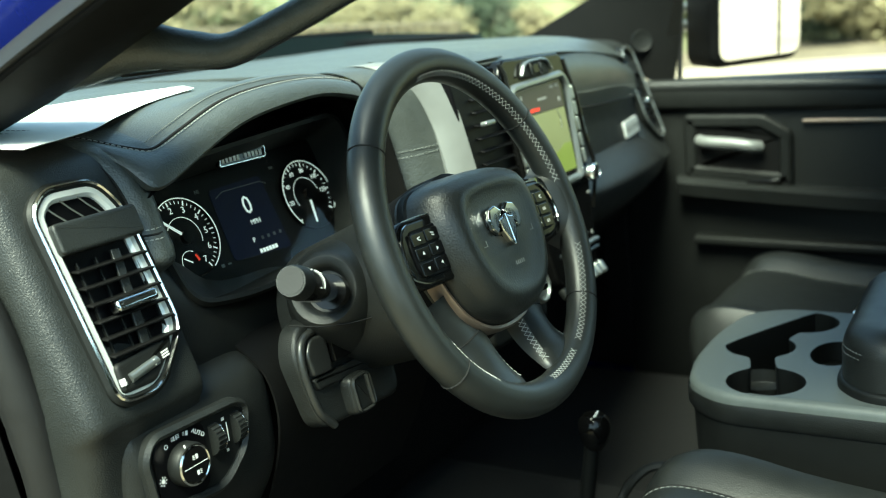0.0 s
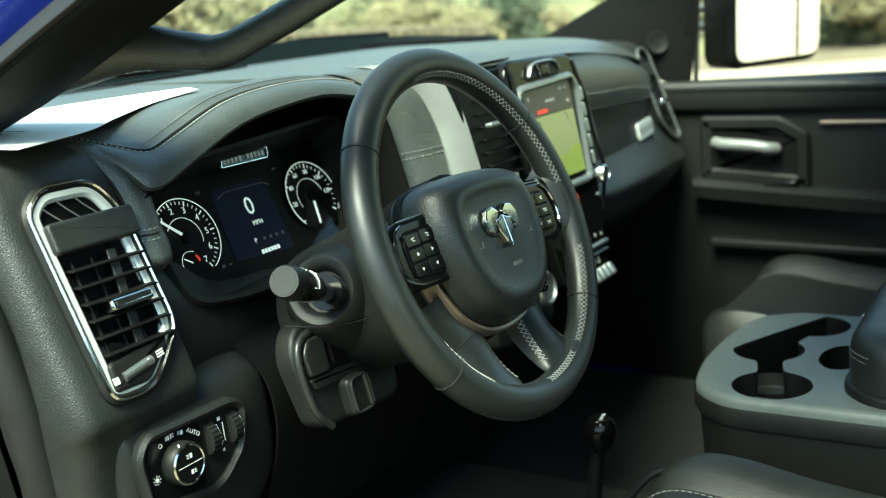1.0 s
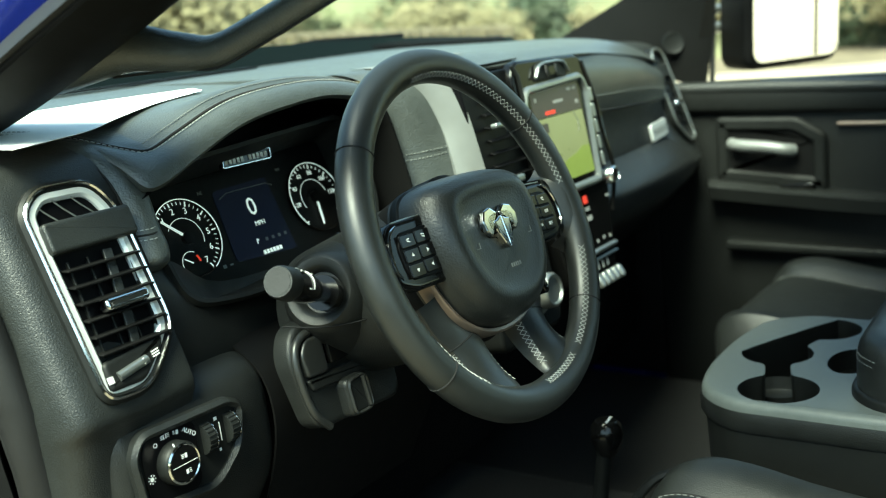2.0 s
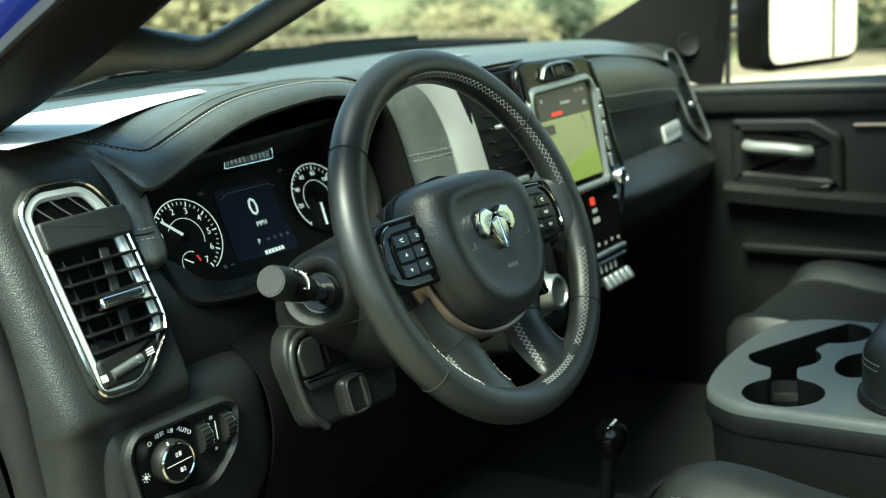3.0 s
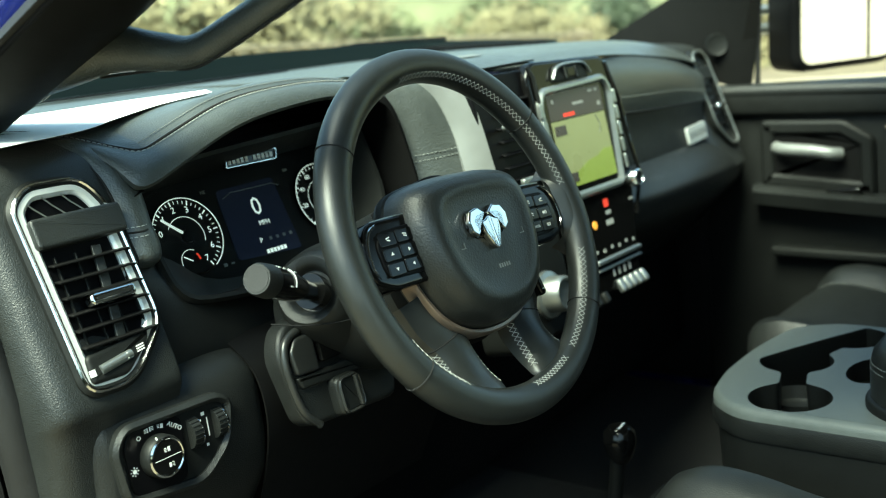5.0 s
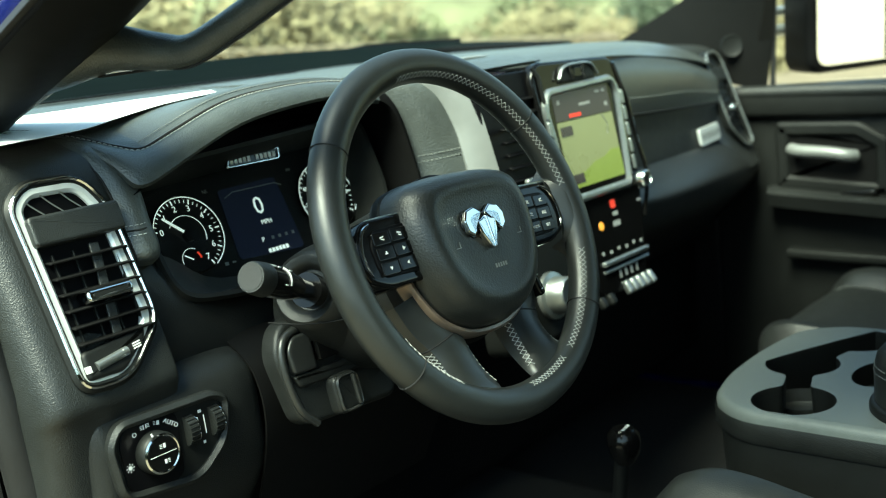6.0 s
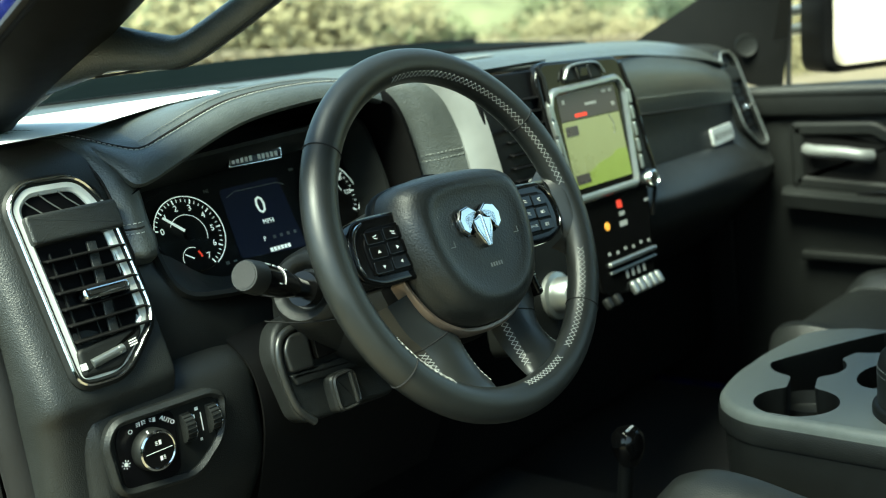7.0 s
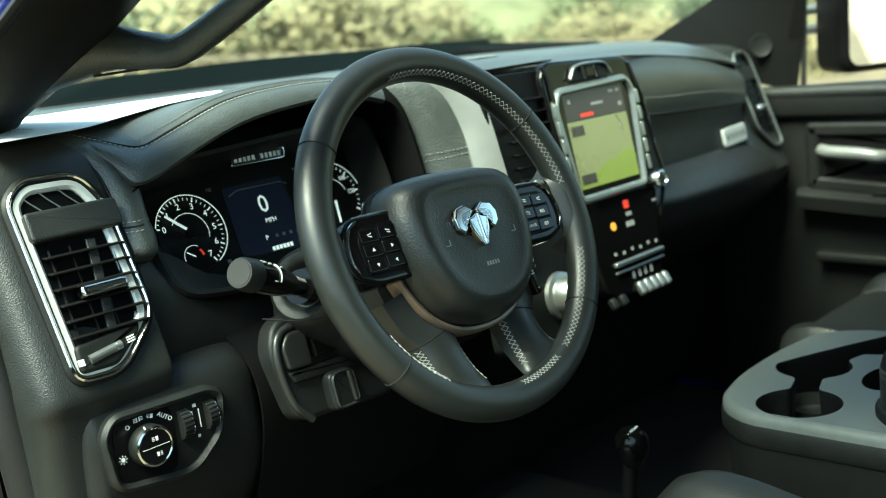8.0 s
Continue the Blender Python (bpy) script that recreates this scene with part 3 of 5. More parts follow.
def gauge(m, labels, r, a0, a1, needle, sub):
    g = part("gauge", lathe([(r, -0.001), (r, 0.004), (r * 0.965, 0.0045), (r * 0.95, 0.002)], m, 56), "gloss", cluster)
    bm = bmesh.new()
    tube([m @ Vector((r * 0.985 * math.cos(a), r * 0.985 * math.sin(a), 0.0045)) for a in [radians(a0 + (a1 - a0) * i / 48) for i in range(49)]], 0.0006, 6, bm=bm)
    tube([m @ Vector((r * 0.52 * math.cos(a), r * 0.52 * math.sin(a), 0.0012)) for a in [radians(a0 + (a1 - a0) * i / 40) for i in range(3, 34)]], 0.0004, 5, bm=bm)
    steps = (len(labels) - 1) * 4
    for i in range(steps + 1):
        a = a0 + (a1 - a0) * i / steps
        bar((0.006, 0.0035)[i % 4 > 0], (0.0016, 0.0008)[i % 4 > 0], m @ pose(0, 0, 0, 0, 0, a), bm, r * 0.9, 0, 0.0006)
    for i, s in enumerate(labels):
        a = radians(a0 + (a1 - a0) * i / (len(labels) - 1))
        if s:
            lettering(s, r * 0.23 if len(s) < 2 else r * 0.18, m @ pose(r * 0.72 * math.cos(a), r * 0.72 * math.sin(a), 0.0008), bm)
    part("print", bm, "lit", g)
    part("needle", plate(rounded([(-0.1 * r, -0.0016), (0.8 * r, -0.0011), (0.8 * r, 0.0011), (-0.1 * r, 0.0016)], 0.0004), 0.003, 0.0045, m @ pose(0, 0, 0, 0, 0, needle)), "lit", g)
    part("hub", lathe([(r * 0.17, 0.001), (r * 0.16, 0.006), (0, 0.007)], m, 24), "face", g)
    for sx, cols in sub:
        s = m @ pose(sx * r * 0.28, -r * 0.62, 0.001)
        b2, b3 = bmesh.new(), bmesh.new()
        tube([s @ Vector((r * 0.3 * math.cos(a), r * 0.3 * math.sin(a), 0)) for a in [radians(190 - i * 12) for i in range(12)]], 0.0004, 5, bm=b2)
        tube([s @ Vector((r * 0.25 * math.cos(a), r * 0.25 * math.sin(a), 0)) for a in [radians(40 - i * 10) for i in range(5)]], 0.0012, 5, bm=b3)
        bar(r * 0.26, 0.0014, s @ pose(0, 0, 0, 0, 0, 145), b2, r * 0.13, 0, 0.001)
        part("small_dial", b2, "lit", g), part("small_dial_red", b3, cols, g)
    return g


gauge(PC @ pose(-0.112, -0.006, 0.001), ["0", "1", "2", "3", "4", "5", "6", "7"], 0.0465, 163, -62, 137, [(-0.4, "lit_red")])
gauge(PC @ pose(0.110, -0.002, 0.001), ["", "20", "40", "60", "80", "100", "120", ""], 0.0465, 225, -35, 262, [])
tft = part("centre_display", plate(rounded([(-0.054, -0.050), (0.046, -0.056), (0.040, 0.040), (-0.050, 0.038)], 0.006), 0, 0.0012, PC), "tft", cluster, "dark blue driver display")
bm = lettering("0", 0.032, PC @ pose(0, 0.008, 0.0016))
lettering("MPH", 0.0085, PC @ pose(0.003, -0.013, 0.0016), bm)
lettering("P", 0.0085, PC @ pose(-0.012, -0.034, 0.0016), bm)
for k in range(6):
    bar(0.0042, 0.005, PC, bm, -0.008 + k * 0.0055, -0.049, 0.0014)
part("reading", bm, "lit", tft)
bm = bmesh.new()
tube([PC @ Vector((-0.044, 0.027, 0.0016)), PC @ Vector((-0.03, 0.0325, 0.0016)), PC @ Vector((0.036, 0.0325, 0.0016)), PC @ Vector((0.046, 0.028, 0.0016))], 0.0006, 5, bm=bm)
for k in range(4):
    bar(0.004, 0.004, PC, bm, 0.003 + k * 0.011, -0.034, 0.0014)
part("display_rule", bm, "thread_dark", tft)
bm = lettering("NE", 0.006, PC @ pose(-0.068, 0.04, 0.001))
bar(0.007, 0.003, PC, bm, 0.066, 0.045, 0.0008), bar(0.005, 0.01, PC, bm, 0.068, 0.006, 0.0008), bar(0.005, 0.004, PC, bm, -0.075, -0.05, 0.0008), bar(0.005, 0.002, PC, bm, -0.064, -0.05, 0.0008)
part("print", bm, "thread_dark", cluster)
PB = plane_at((-0.466, 0.372, 1.6555), 0.2)
badge = part("cluster_badge", frame_ring(rounded([(-0.041, -0.007), (0.04, -0.007), (0.043, 0.007), (-0.038, 0.007)], 0.003), 0.0015, 0, 0.004, PB, 0.0005), "chrome", cluster)
part("badge_field", plate(rounded([(-0.04, -0.006), (0.039, -0.006), (0.042, 0.006), (-0.037, 0.006)], 0.003), -0.004, 0.0015, PB), "gloss", badge)
marks("badge_bar", [(0.0044, 0.0062, -0.0325 + k * 0.0066, 0, -4) for k in range(11) if k != 5], PB, "white", badge, 0.0022)
CL_OUT = rounded([(-0.19, -0.085), (-0.10, -0.098), (0.13, -0.09), (0.172, -0.03), (0.172, 0.09), (-0.19, 0.07), (-0.203, 0.02)], 0.035)
lens_in = shrink(CL_OUT, 0.018)
part("cluster_bezel", collar([[(p.x, p.y, 0.05) for p in CL_OUT], [(p.x, p.y, 0.056) for p in shrink(CL_OUT, 0.003)], [(p.x, p.y, 0.055) for p in shrink(CL_OUT, 0.008)],
                              [(p.x, p.y, 0.003) for p in lens_in]], PC), "dark", dash)
lens = part("cluster_lens", plate(shrink(CL_OUT, 0.014), 0.0155, 0.016, PC @ pose(0, 0, 0.004, -4, 0, 0)), "glass", dash)
lens.visible_shadow = False

# panel beside the hood, silver strip, middle vents
PAD_ROWS = [[(-0.270, 0.295, 1.48), (-0.240, 0.262, 1.48), (-0.208, 0.224, 1.48)], [(-0.262, 0.288, 1.56), (-0.236, 0.263, 1.56), (-0.209, 0.240, 1.56)],
            [(-0.260, 0.293, 1.62), (-0.237, 0.269, 1.62), (-0.209, 0.250, 1.62)], [(-0.266, 0.300, 1.67), (-0.242, 0.277, 1.67), (-0.209, 0.264, 1.67)],
            [(-0.276, 0.308, 1.702), (-0.248, 0.288, 1.702), (-0.220, 0.277, 1.702)], [(-0.288, 0.322, 1.724), (-0.260, 0.306, 1.724), (-0.234, 0.298, 1.724)],
            [(-0.296, 0.352, 1.736), (-0.270, 0.340, 1.7365), (-0.245, 0.334, 1.737)], [(-0.300, 0.40, 1.739), (-0.275, 0.39, 1.739), (-0.25, 0.385, 1.739)]]
cols = [spline([r[i] for r in PAD_ROWS], 5) for i in range(3)]
part("side_pad", sheet([spline([c[j] for c in cols], 6) for j in range(len(cols[0]))]), "leather", dash)
for dz in (0.0, 0.005):
    part("stitching", stitches(spline([(-0.257, 0.2885, 1.616 + dz * 1.6), (-0.237, 0.2685, 1.618 + dz * 1.6), (-0.212, 0.2505, 1.621 + dz * 1.6)], 5), None, 0.0035, 0.002), "thread_dark", dash)
LE = spline([(-0.250, 0.36, 1.741), (-0.245, 0.330, 1.738), (-0.236, 0.295, 1.724), (-0.219, 0.272, 1.697), (-0.210, 0.256, 1.655), (-0.2105, 0.244, 1.616), (-0.210, 0.232, 1.56), (-0.205, 0.215, 1.46)], 5)
RE = spline([(-0.218, 0.335, 1.7415), (-0.212, 0.295, 1.739), (-0.198, 0.262, 1.726), (-0.187, 0.243, 1.702), (-0.183, 0.230, 1.667), (-0.180, 0.215, 1.602), (-0.178, 0.204, 1.55), (-0.172, 0.185, 1.46)], 5)
rows = []
for a, b in zip(LE, RE):
    d = b - a
    rows.append([a + Vector((0.004, 0.02, 0)), a + Vector((-0.001, 0.003, 0)), a + d * 0.06, a + d * 0.5 + Vector((-0.003, -0.002, 0)), b - d * 0.05, b + Vector((0.001, 0.004, 0)), b + Vector((0.002, 0.02, 0))])
part("silver_strip", sheet(rows), "silver", dash, "matt silver upright strip")

PS = plane_at((0.04, 0.2085, 1.545), 0.16)
part("middle_vent_housing", plate(rounded([(-0.215, -0.02), (-0.10, -0.02), (-0.10, 0.175), (-0.235, 0.175)], 0.01), -0.03, -0.004, PS, 0.003), "face", dash)
for i in range(7):
    part("slat", block(0.085, 0.002, 0.012, 0.0008, PS @ pose(-0.15, 0.03 + i * 0.018, -0.008, 20, 0, 0)), "face", dash)
part("vent_tab", plate(rounded(box2(0.026, 0.007, -0.185, 0.10), 0.003), 0.01, 0.02, PS, 0.002), "satin", dash)
part("vent_tab", plate(rounded(box2(0.034, 0.010, -0.165, 0.022), 0.004), 0.01, 0.016, PS, 0.002), "satin", dash)
part("middle_vent_frame", tube([PS @ Vector(p) for p in [(-0.105, 0.176, 0.006), (-0.098, 0.16, 0.009), (-0.096, 0.10, 0.009), (-0.092, 0.02, 0.009)]], 0.003, 8), "dark", dash)
# top plate with speaker and maker's lettering as plain shapes
part("top_plate", loft_x([(-0.20, [(0.262, 1.7245), (0.30, 1.7375), (0.36, 1.7415)]), (-0.05, [(0.252, 1.7275), (0.30, 1.7385), (0.36, 1.7425)]),
                          (-0.01, [(0.252, 1.7275), (0.30, 1.7385), (0.36, 1.7425)])], thick=0.002), "leather", dash)
marks("top_bar", [(0.016, 0.022, -0.021, 0), (0.016, 0.022, 0, 0), (0.016, 0.022, 0.021, 0)], Matrix.Translation((-0.08, 0.325, 1.7425)) @ pose(0, 0, 0, 4, 0, 0), "silver", dash)

# screen and centre stack
stack = part("centre_panel", plate(rounded([(-0.065, -0.17), (0.078, -0.185), (0.118, -0.02), (0.126, 0.13), (0.105, 0.176), (-0.095, 0.182), (-0.112, 0.16), (-0.10, 0.0)], 0.02), -0.05, 0.006, PS, 0.004), "gloss", dash, "gloss black centre stack")
SB = rounded([(-0.088, -0.028), (0.088, -0.028), (0.105, 0.125), (0.09, 0.148), (-0.09, 0.142), (-0.104, 0.115)], 0.016)
screen = part("screen_frame", frame_ring(SB, 0.012, 0.004, 0.013, PS, 0.004), "satin", stack, "satin silver screen surround")
part("screen_glass", plate(shrink(SB, 0.01), 0.004, 0.007, PS), "gloss", screen)
part("map", plate(rounded(box2(0.150, 0.098, 0, 0.042), 0.001), 0.007, 0.0074, PS), "map_mid", screen, "pale olive map picture")
part("map_green", plate([Vector(p) for p in [(-0.075, -0.007), (0.075, -0.007), (0.075, 0.035), (0.05, 0.036), (0.03, 0.028), (0.0, 0.024), (-0.03, 0.014), (-0.075, 0.008)]], 0.0074, 0.0076, PS), "map_low", screen, "green map area")
part("status_area", plate(rounded(box2(0.150, 0.040, 0, 0.1125), 0.001), 0.007, 0.0074, PS), "map_top", screen, "dark status area")
marks("screen_mark", [(0.03, 0.004, 0.005, 0.112), (0.012, 0.004, 0.045, 0.126), (0.008, 0.004, 0.062, 0.126), (0.008, 0.006, 0.063, 0.105), (0.006, 0.006, -0.062, 0.12),
                      (0.05, 0.003, -0.01, -0.02), (0.03, 0.003, 0.05, -0.02)], PS, "thread", screen, 0.0075)
marks("screen_mark", [(0.03, 0.005, -0.025, 0.098)], PS, "lit_red", screen, 0.0075)
marks("screen_tile", [(0.03, 0.014, -0.055, 0.077), (0.035, 0.014, -0.052, 0.006)], PS, "map_top", screen, 0.0075)
part("map_road", tube([PS @ Vector(p) for p in [(0.045, 0.09, 0.0076), (0.055, 0.075, 0.0076), (0.05, 0.06, 0.0076)]], 0.0008, 5), "silver", screen)
for side in (-1, 1):
    for k in range(5):
        part("side_button", plate(rounded(box2(0.0065, 0.022, side * (0.099 + 0.001 * k), 0.008 + k * 0.0255), 0.003), 0.012, 0.015, PS, 0.0012), "satin", screen)
part("hazard_panel", plate(rounded([(-0.052, 0.146), (0.05, 0.146), (0.042, 0.172), (-0.04, 0.172)], 0.008), 0.004, 0.010, PS, 0.003), "dark", stack)
part("hazard_rim", tube(spline([PS @ Vector(p) for p in [(-0.052, 0.152, 0.011), (-0.036, 0.168, 0.012), (0, 0.171, 0.012), (0.036, 0.168, 0.012), (0.052, 0.152, 0.011)]], 6), 0.0028, 8, flat=0.8), "satin", stack)
for x in (-0.016, 0.014):
    part("hazard_pillar", tube([PS @ Vector((x, 0.149, 0.012)), PS @ Vector((x - 0.003, 0.168, 0.012))], 0.0025, 8), "chrome", stack)
part("hazard_button", plate(rounded(box2(0.02, 0.014, 0, 0.159), 0.003), 0.009, 0.012, PS, 0.001), "gloss", stack)
KV = PS @ pose(0.106, -0.022, 0.004)
kn = part("volume_knob", lathe([(0.014, 0), (0.014, 0.018), (0.0125, 0.022), (0.011, 0.0225), (0.0105, 0.0215), (0, 0.0215)], KV, 36), "chrome", stack, "chrome volume knob")
part("edge_trim", tube(spline([PS @ Vector(p) for p in [(0.108, 0.165, 0.006), (0.124, 0.10, 0.008), (0.128, 0.03, 0.01), (0.132, -0.01, 0.012), (0.128, -0.04, 0.008), (0.11, -0.08, 0.004)]], 6), 0.0035, 8), "gloss", stack)
marks("panel_mark", [(0.012, 0.004, 0.10, -0.052), (0.02, 0.008, 0.025, -0.075), (0.014, 0.006, 0.026, -0.06)]
      + [(0.006, 0.005, -0.028 + k * 0.022, -0.112 - 0.002 * (k % 2)) for k in range(6)] + [(0.006, 0.012, 0.006 + k * 0.016, -0.150) for k in range(4)], PS, "thread", stack, 0.0062)
part("warm_light", lathe([(0.0065, 0.006), (0.006, 0.0068), (0, 0.007)], PS @ pose(-0.018, -0.072, 0), 20), "lit_orange", stack)
part("red_light", plate(rounded(box2(0.013, 0.012, 0.024, -0.045), 0.002), 0.006, 0.0068, PS), "lit_red", stack)
part("slot_bar", plate(rounded(box2(0.13, 0.007, 0.028, -0.128), 0.002), 0.004, 0.012, PS, 0.002), "satin", stack)
part("slot_bar", plate(rounded(box2(0.13, 0.004, 0.028, -0.140), 0.0015), 0.004, 0.009, PS, 0.001), "satin", stack)
for k in range(5):
    t_ = part("toggle", block(0.011, 0.022, 0.012, 0.004, PS @ pose(0.012 + k * 0.0175, -0.176, 0.004, -25, 0, 0)), "satin", stack, "satin toggle switch")
for k in range(2):
    part("toggle", block(0.013, 0.018, 0.012, 0.004, PS @ pose(-0.062 + k * 0.024, -0.182, 0.004, -25, 0, 0)), "dark", stack)
# ignition button and rotary selector left of the stack
part("column_side_panel", plate(rounded([(-0.27, -0.20), (-0.10, -0.20), (-0.10, -0.01), (-0.25, -0.01)], 0.02), -0.05, -0.002, PS, 0.006), "dark", dash)
KR = PS @ pose(-0.163, -0.140, -0.002)
sel = part("rotary_selector", lathe([(0.034, 0), (0.033, 0.006), (0.026, 0.008), (0.025, 0.03), (0.022, 0.034), (0.0195, 0.034), (0.018, 0.031), (0, 0.03)], KR, 44), "satin", dash, "brushed silver rotary selector")

# passenger side
part("passenger_fascia", loft_x([(0.13, [(0.262, 1.715), (0.252, 1.69), (0.25, 1.65), (0.252, 1.622)]), (0.3, [(0.268, 1.708), (0.256, 1.68), (0.255, 1.64), (0.259, 1.612)]),
                                 (0.5, [(0.296, 1.69), (0.278, 1.665), (0.278, 1.63), (0.283, 1.60)]), (0.69, [(0.345, 1.66), (0.32, 1.64), (0.315, 1.61), (0.318, 1.587)])], thick=0.003), "leather", dash)
part("glove_trim", loft_x([(0.13, [(0.258, 1.622), (0.256, 1.58), (0.246, 1.53)]), (0.3, [(0.266, 1.612), (0.264, 1.575), (0.255, 1.527)]),
                           (0.5, [(0.289, 1.60), (0.286, 1.565), (0.278, 1.52)]), (0.69, [(0.324, 1.588), (0.32, 1.55), (0.312, 1.505)])], thick=0.003), "dark", dash)
GB = plane_at((0.583, 0.2905, 1.537), 0.17, 0.17)
gb = part("glove_badge", plate(rounded(box2(0.125, 0.034), 0.008), 0, 0.005, GB, 0.002), "vent_silver", dash, "silver name plate")
marks("badge_bar", [(0.014, 0.012, -0.044 + k * 0.022, 0) for k in range(5)], GB, "thread_dark", gb, 0.0052)
part("glove_box", loft_x([(0.11, [(0.249, 1.535), (0.232, 1.520), (0.208, 1.498), (0.202, 1.475), (0.225, 1.43), (0.30, 1.38), (0.42, 1.30)]),
                          (0.3, [(0.258, 1.531), (0.240, 1.515), (0.216, 1.490), (0.209, 1.466), (0.235, 1.42), (0.31, 1.37), (0.42, 1.29)]),
                          (0.55, [(0.287, 1.522), (0.266, 1.506), (0.244, 1.480), (0.238, 1.455), (0.262, 1.41), (0.33, 1.36), (0.42, 1.29)]),
                          (0.80, [(0.340, 1.502), (0.318, 1.484), (0.298, 1.460), (0.295, 1.435), (0.315, 1.40), (0.37, 1.35), (0.43, 1.29)]),
                          (0.90, [(0.38, 1.49), (0.36, 1.472), (0.34, 1.45), (0.335, 1.42), (0.35, 1.39), (0.40, 1.34), (0.45, 1.29)])], thick=0.004), "hard", dash)
for nm, pts in (("upper_seam", [(0.13, 0.2515, 1.6225), (0.3, 0.2585, 1.6125), (0.5, 0.2825, 1.6005), (0.69, 0.3175, 1.588)]), ("lower_seam", [(0.13, 0.2455, 1.531), (0.3, 0.2545, 1.528), (0.5, 0.277, 1.521), (0.69, 0.311, 1.506)])):
    part(nm, tube(spline(pts, 6), 0.0022, 6), "seam", dash)
part("pad_stitching", stitches(spline([(0.13, 0.2495, 1.650), (0.3, 0.2545, 1.640), (0.5, 0.2775, 1.629), (0.69, 0.3145, 1.610)], 8), None, 0.005, 0.003, 0.0007), "thread_dark", dash)
PR = plane_at((0.738, 0.328, 1.575), 0.36, 0.14)
pv = part("passenger_vent", frame_ring([(-p.x, p.y) for p in VENT][::-1], 0.012, -0.004, 0.012, PR, 0.003), "dark", dash)
part("chrome_ring", frame_ring(shrink([(-p.x, p.y) for p in VENT][::-1], 0.003), 0.0055, 0.009, 0.0145, PR, 0.0015), "satin", pv)
part("backing", plate(shrink([(-p.x, p.y) for p in VENT][::-1], 0.008), -0.003, 0.002, PR), "face", pv)
for i in range(6):
    part("slat", block(0.083, 0.0022, 0.012, 0.0008, PR @ pose(0, 0.040 - i * 0.0165, 0.001, 18, 0, 0)), "black", pv)
part("crossbar", plate(rounded(box2(0.098, 0.028, 0.0, 0.066), 0.005), 0.0, 0.014, PR, 0.003), "hard", pv)
part("slider", plate(rounded(box2(0.045, 0.0115, 0.0, -0.008), 0.005), 0.01, 0.024, PR, 0.003), "chrome", pv)
PE = [(0.275, 1.45), (0.292, 1.49), (0.310, 1.53), (0.328, 1.58), (0.346, 1.63), (0.362, 1.675), (0.385, 1.696), (0.45, 1.706), (0.6, 1.712)]
part("passenger_end", loft_x([(0.655, [(y + 0.02, z) for y, z in PE]), (0.665, [(y - 0.004, z) for y, z in PE]), (0.74, PE), (0.80, [(y + 0.010, z) for y, z in PE]),
                              (0.83, [(y + 0.03, z - 0.004) for y, z in PE]), (0.86, [(y + 0.08, z - 0.01) for y, z in PE])], n=4, thick=0.003), "soft", dash)
# dark inside under the dash
part("lower_core", block(1.70, 0.30, 0.42, 0.02, pose(0.0, 0.62, 1.02)), "black", dash)
part("column_cover_panel", loft_x([(-0.60, [(0.32, 1.20), (0.27, 1.30), (0.245, 1.38), (0.255, 1.44), (0.30, 1.475)]), (-0.45, [(0.32, 1.20), (0.27, 1.30), (0.245, 1.38), (0.255, 1.44), (0.30, 1.475)]),
                                   (-0.28, [(0.32, 1.20), (0.27, 1.30), (0.25, 1.38), (0.26, 1.44), (0.30, 1.475)])], thick=0.003), "black", dash)
# demister slot and white sheet on the top
part("demister_slot", block(0.52, 0.025, 0.003, 0.001, pose(-0.28, 0.775, 1.7425)), "black", dash)
paper = part("white_sheet", sheet([spline(row, 4) for row in [
    [(-0.812, 0.300, 1.7205), (-0.745, 0.325, 1.7212), (-0.690, 0.350, 1.7220), (-0.628, 0.385, 1.7265), (-0.545, 0.420, 1.7330), (-0.440, 0.455, 1.7375)],
    [(-0.815, 0.42, 1.7235), (-0.74, 0.44, 1.7250), (-0.68, 0.455, 1.7275), (-0.62, 0.465, 1.7315), (-0.53, 0.485, 1.7365), (-0.43, 0.475, 1.7385)],
    [(-0.82, 0.62, 1.7310), (-0.74, 0.62, 1.7325), (-0.67, 0.60, 1.7345), (-0.60, 0.56, 1.7365), (-0.52, 0.53, 1.7385), (-0.42, 0.492, 1.7395)]]], 0.0006), "paper")
tagged(paper, "plain white sheet lying on the dashboard top", "paper")


# ---------------------------------------------------------------- steering wheel
WX = Vector((1, 0, 0))
WU = Vector((0, 0.34, 0.94)).normalized()
WN = WX.cross(WU).normalized()
WC = Vector((-0.449, 0.055, 1.573))
WM = Matrix(((WX.x, WU.x, WN.x, WC.x), (WX.y, WU.y, WN.y, WC.y), (WX.z, WU.z, WN.z, WC.z), (0, 0, 0, 1))) @ pose(0, 0, 0, 0, 0, -2.5)
wheel = thing("steering_wheel", "black leather steering wheel with grey cross stitching", "steering wheel", m=WM)
wheel["own_space"] = 1
RIM_R, RIM_T = 0.1860, 0.0185
circle = lambda a, r=RIM_R, z=0.0: Vector((r * math.cos(radians(a)), r * math.sin(radians(a)), z))
rim = part("rim", tube([circle(i * 4) for i in range(90)], RIM_T, 24, True, flat=0.95), "wheel_leather", wheel)
for a in (36, 146, 219, 321):
    t = Vector((-math.sin(radians(a)), math.cos(radians(a)), 0))
    part("rim_seam", tube([circle(a) + (RIM_T + 0.0002) * (math.cos(b) * circle(a).normalized() + math.sin(b) * Vector((0, 0, 0.95))) for b in [k * math.pi / 12 for k in range(24)]], 0.0008, 5, True), "seam", rim)


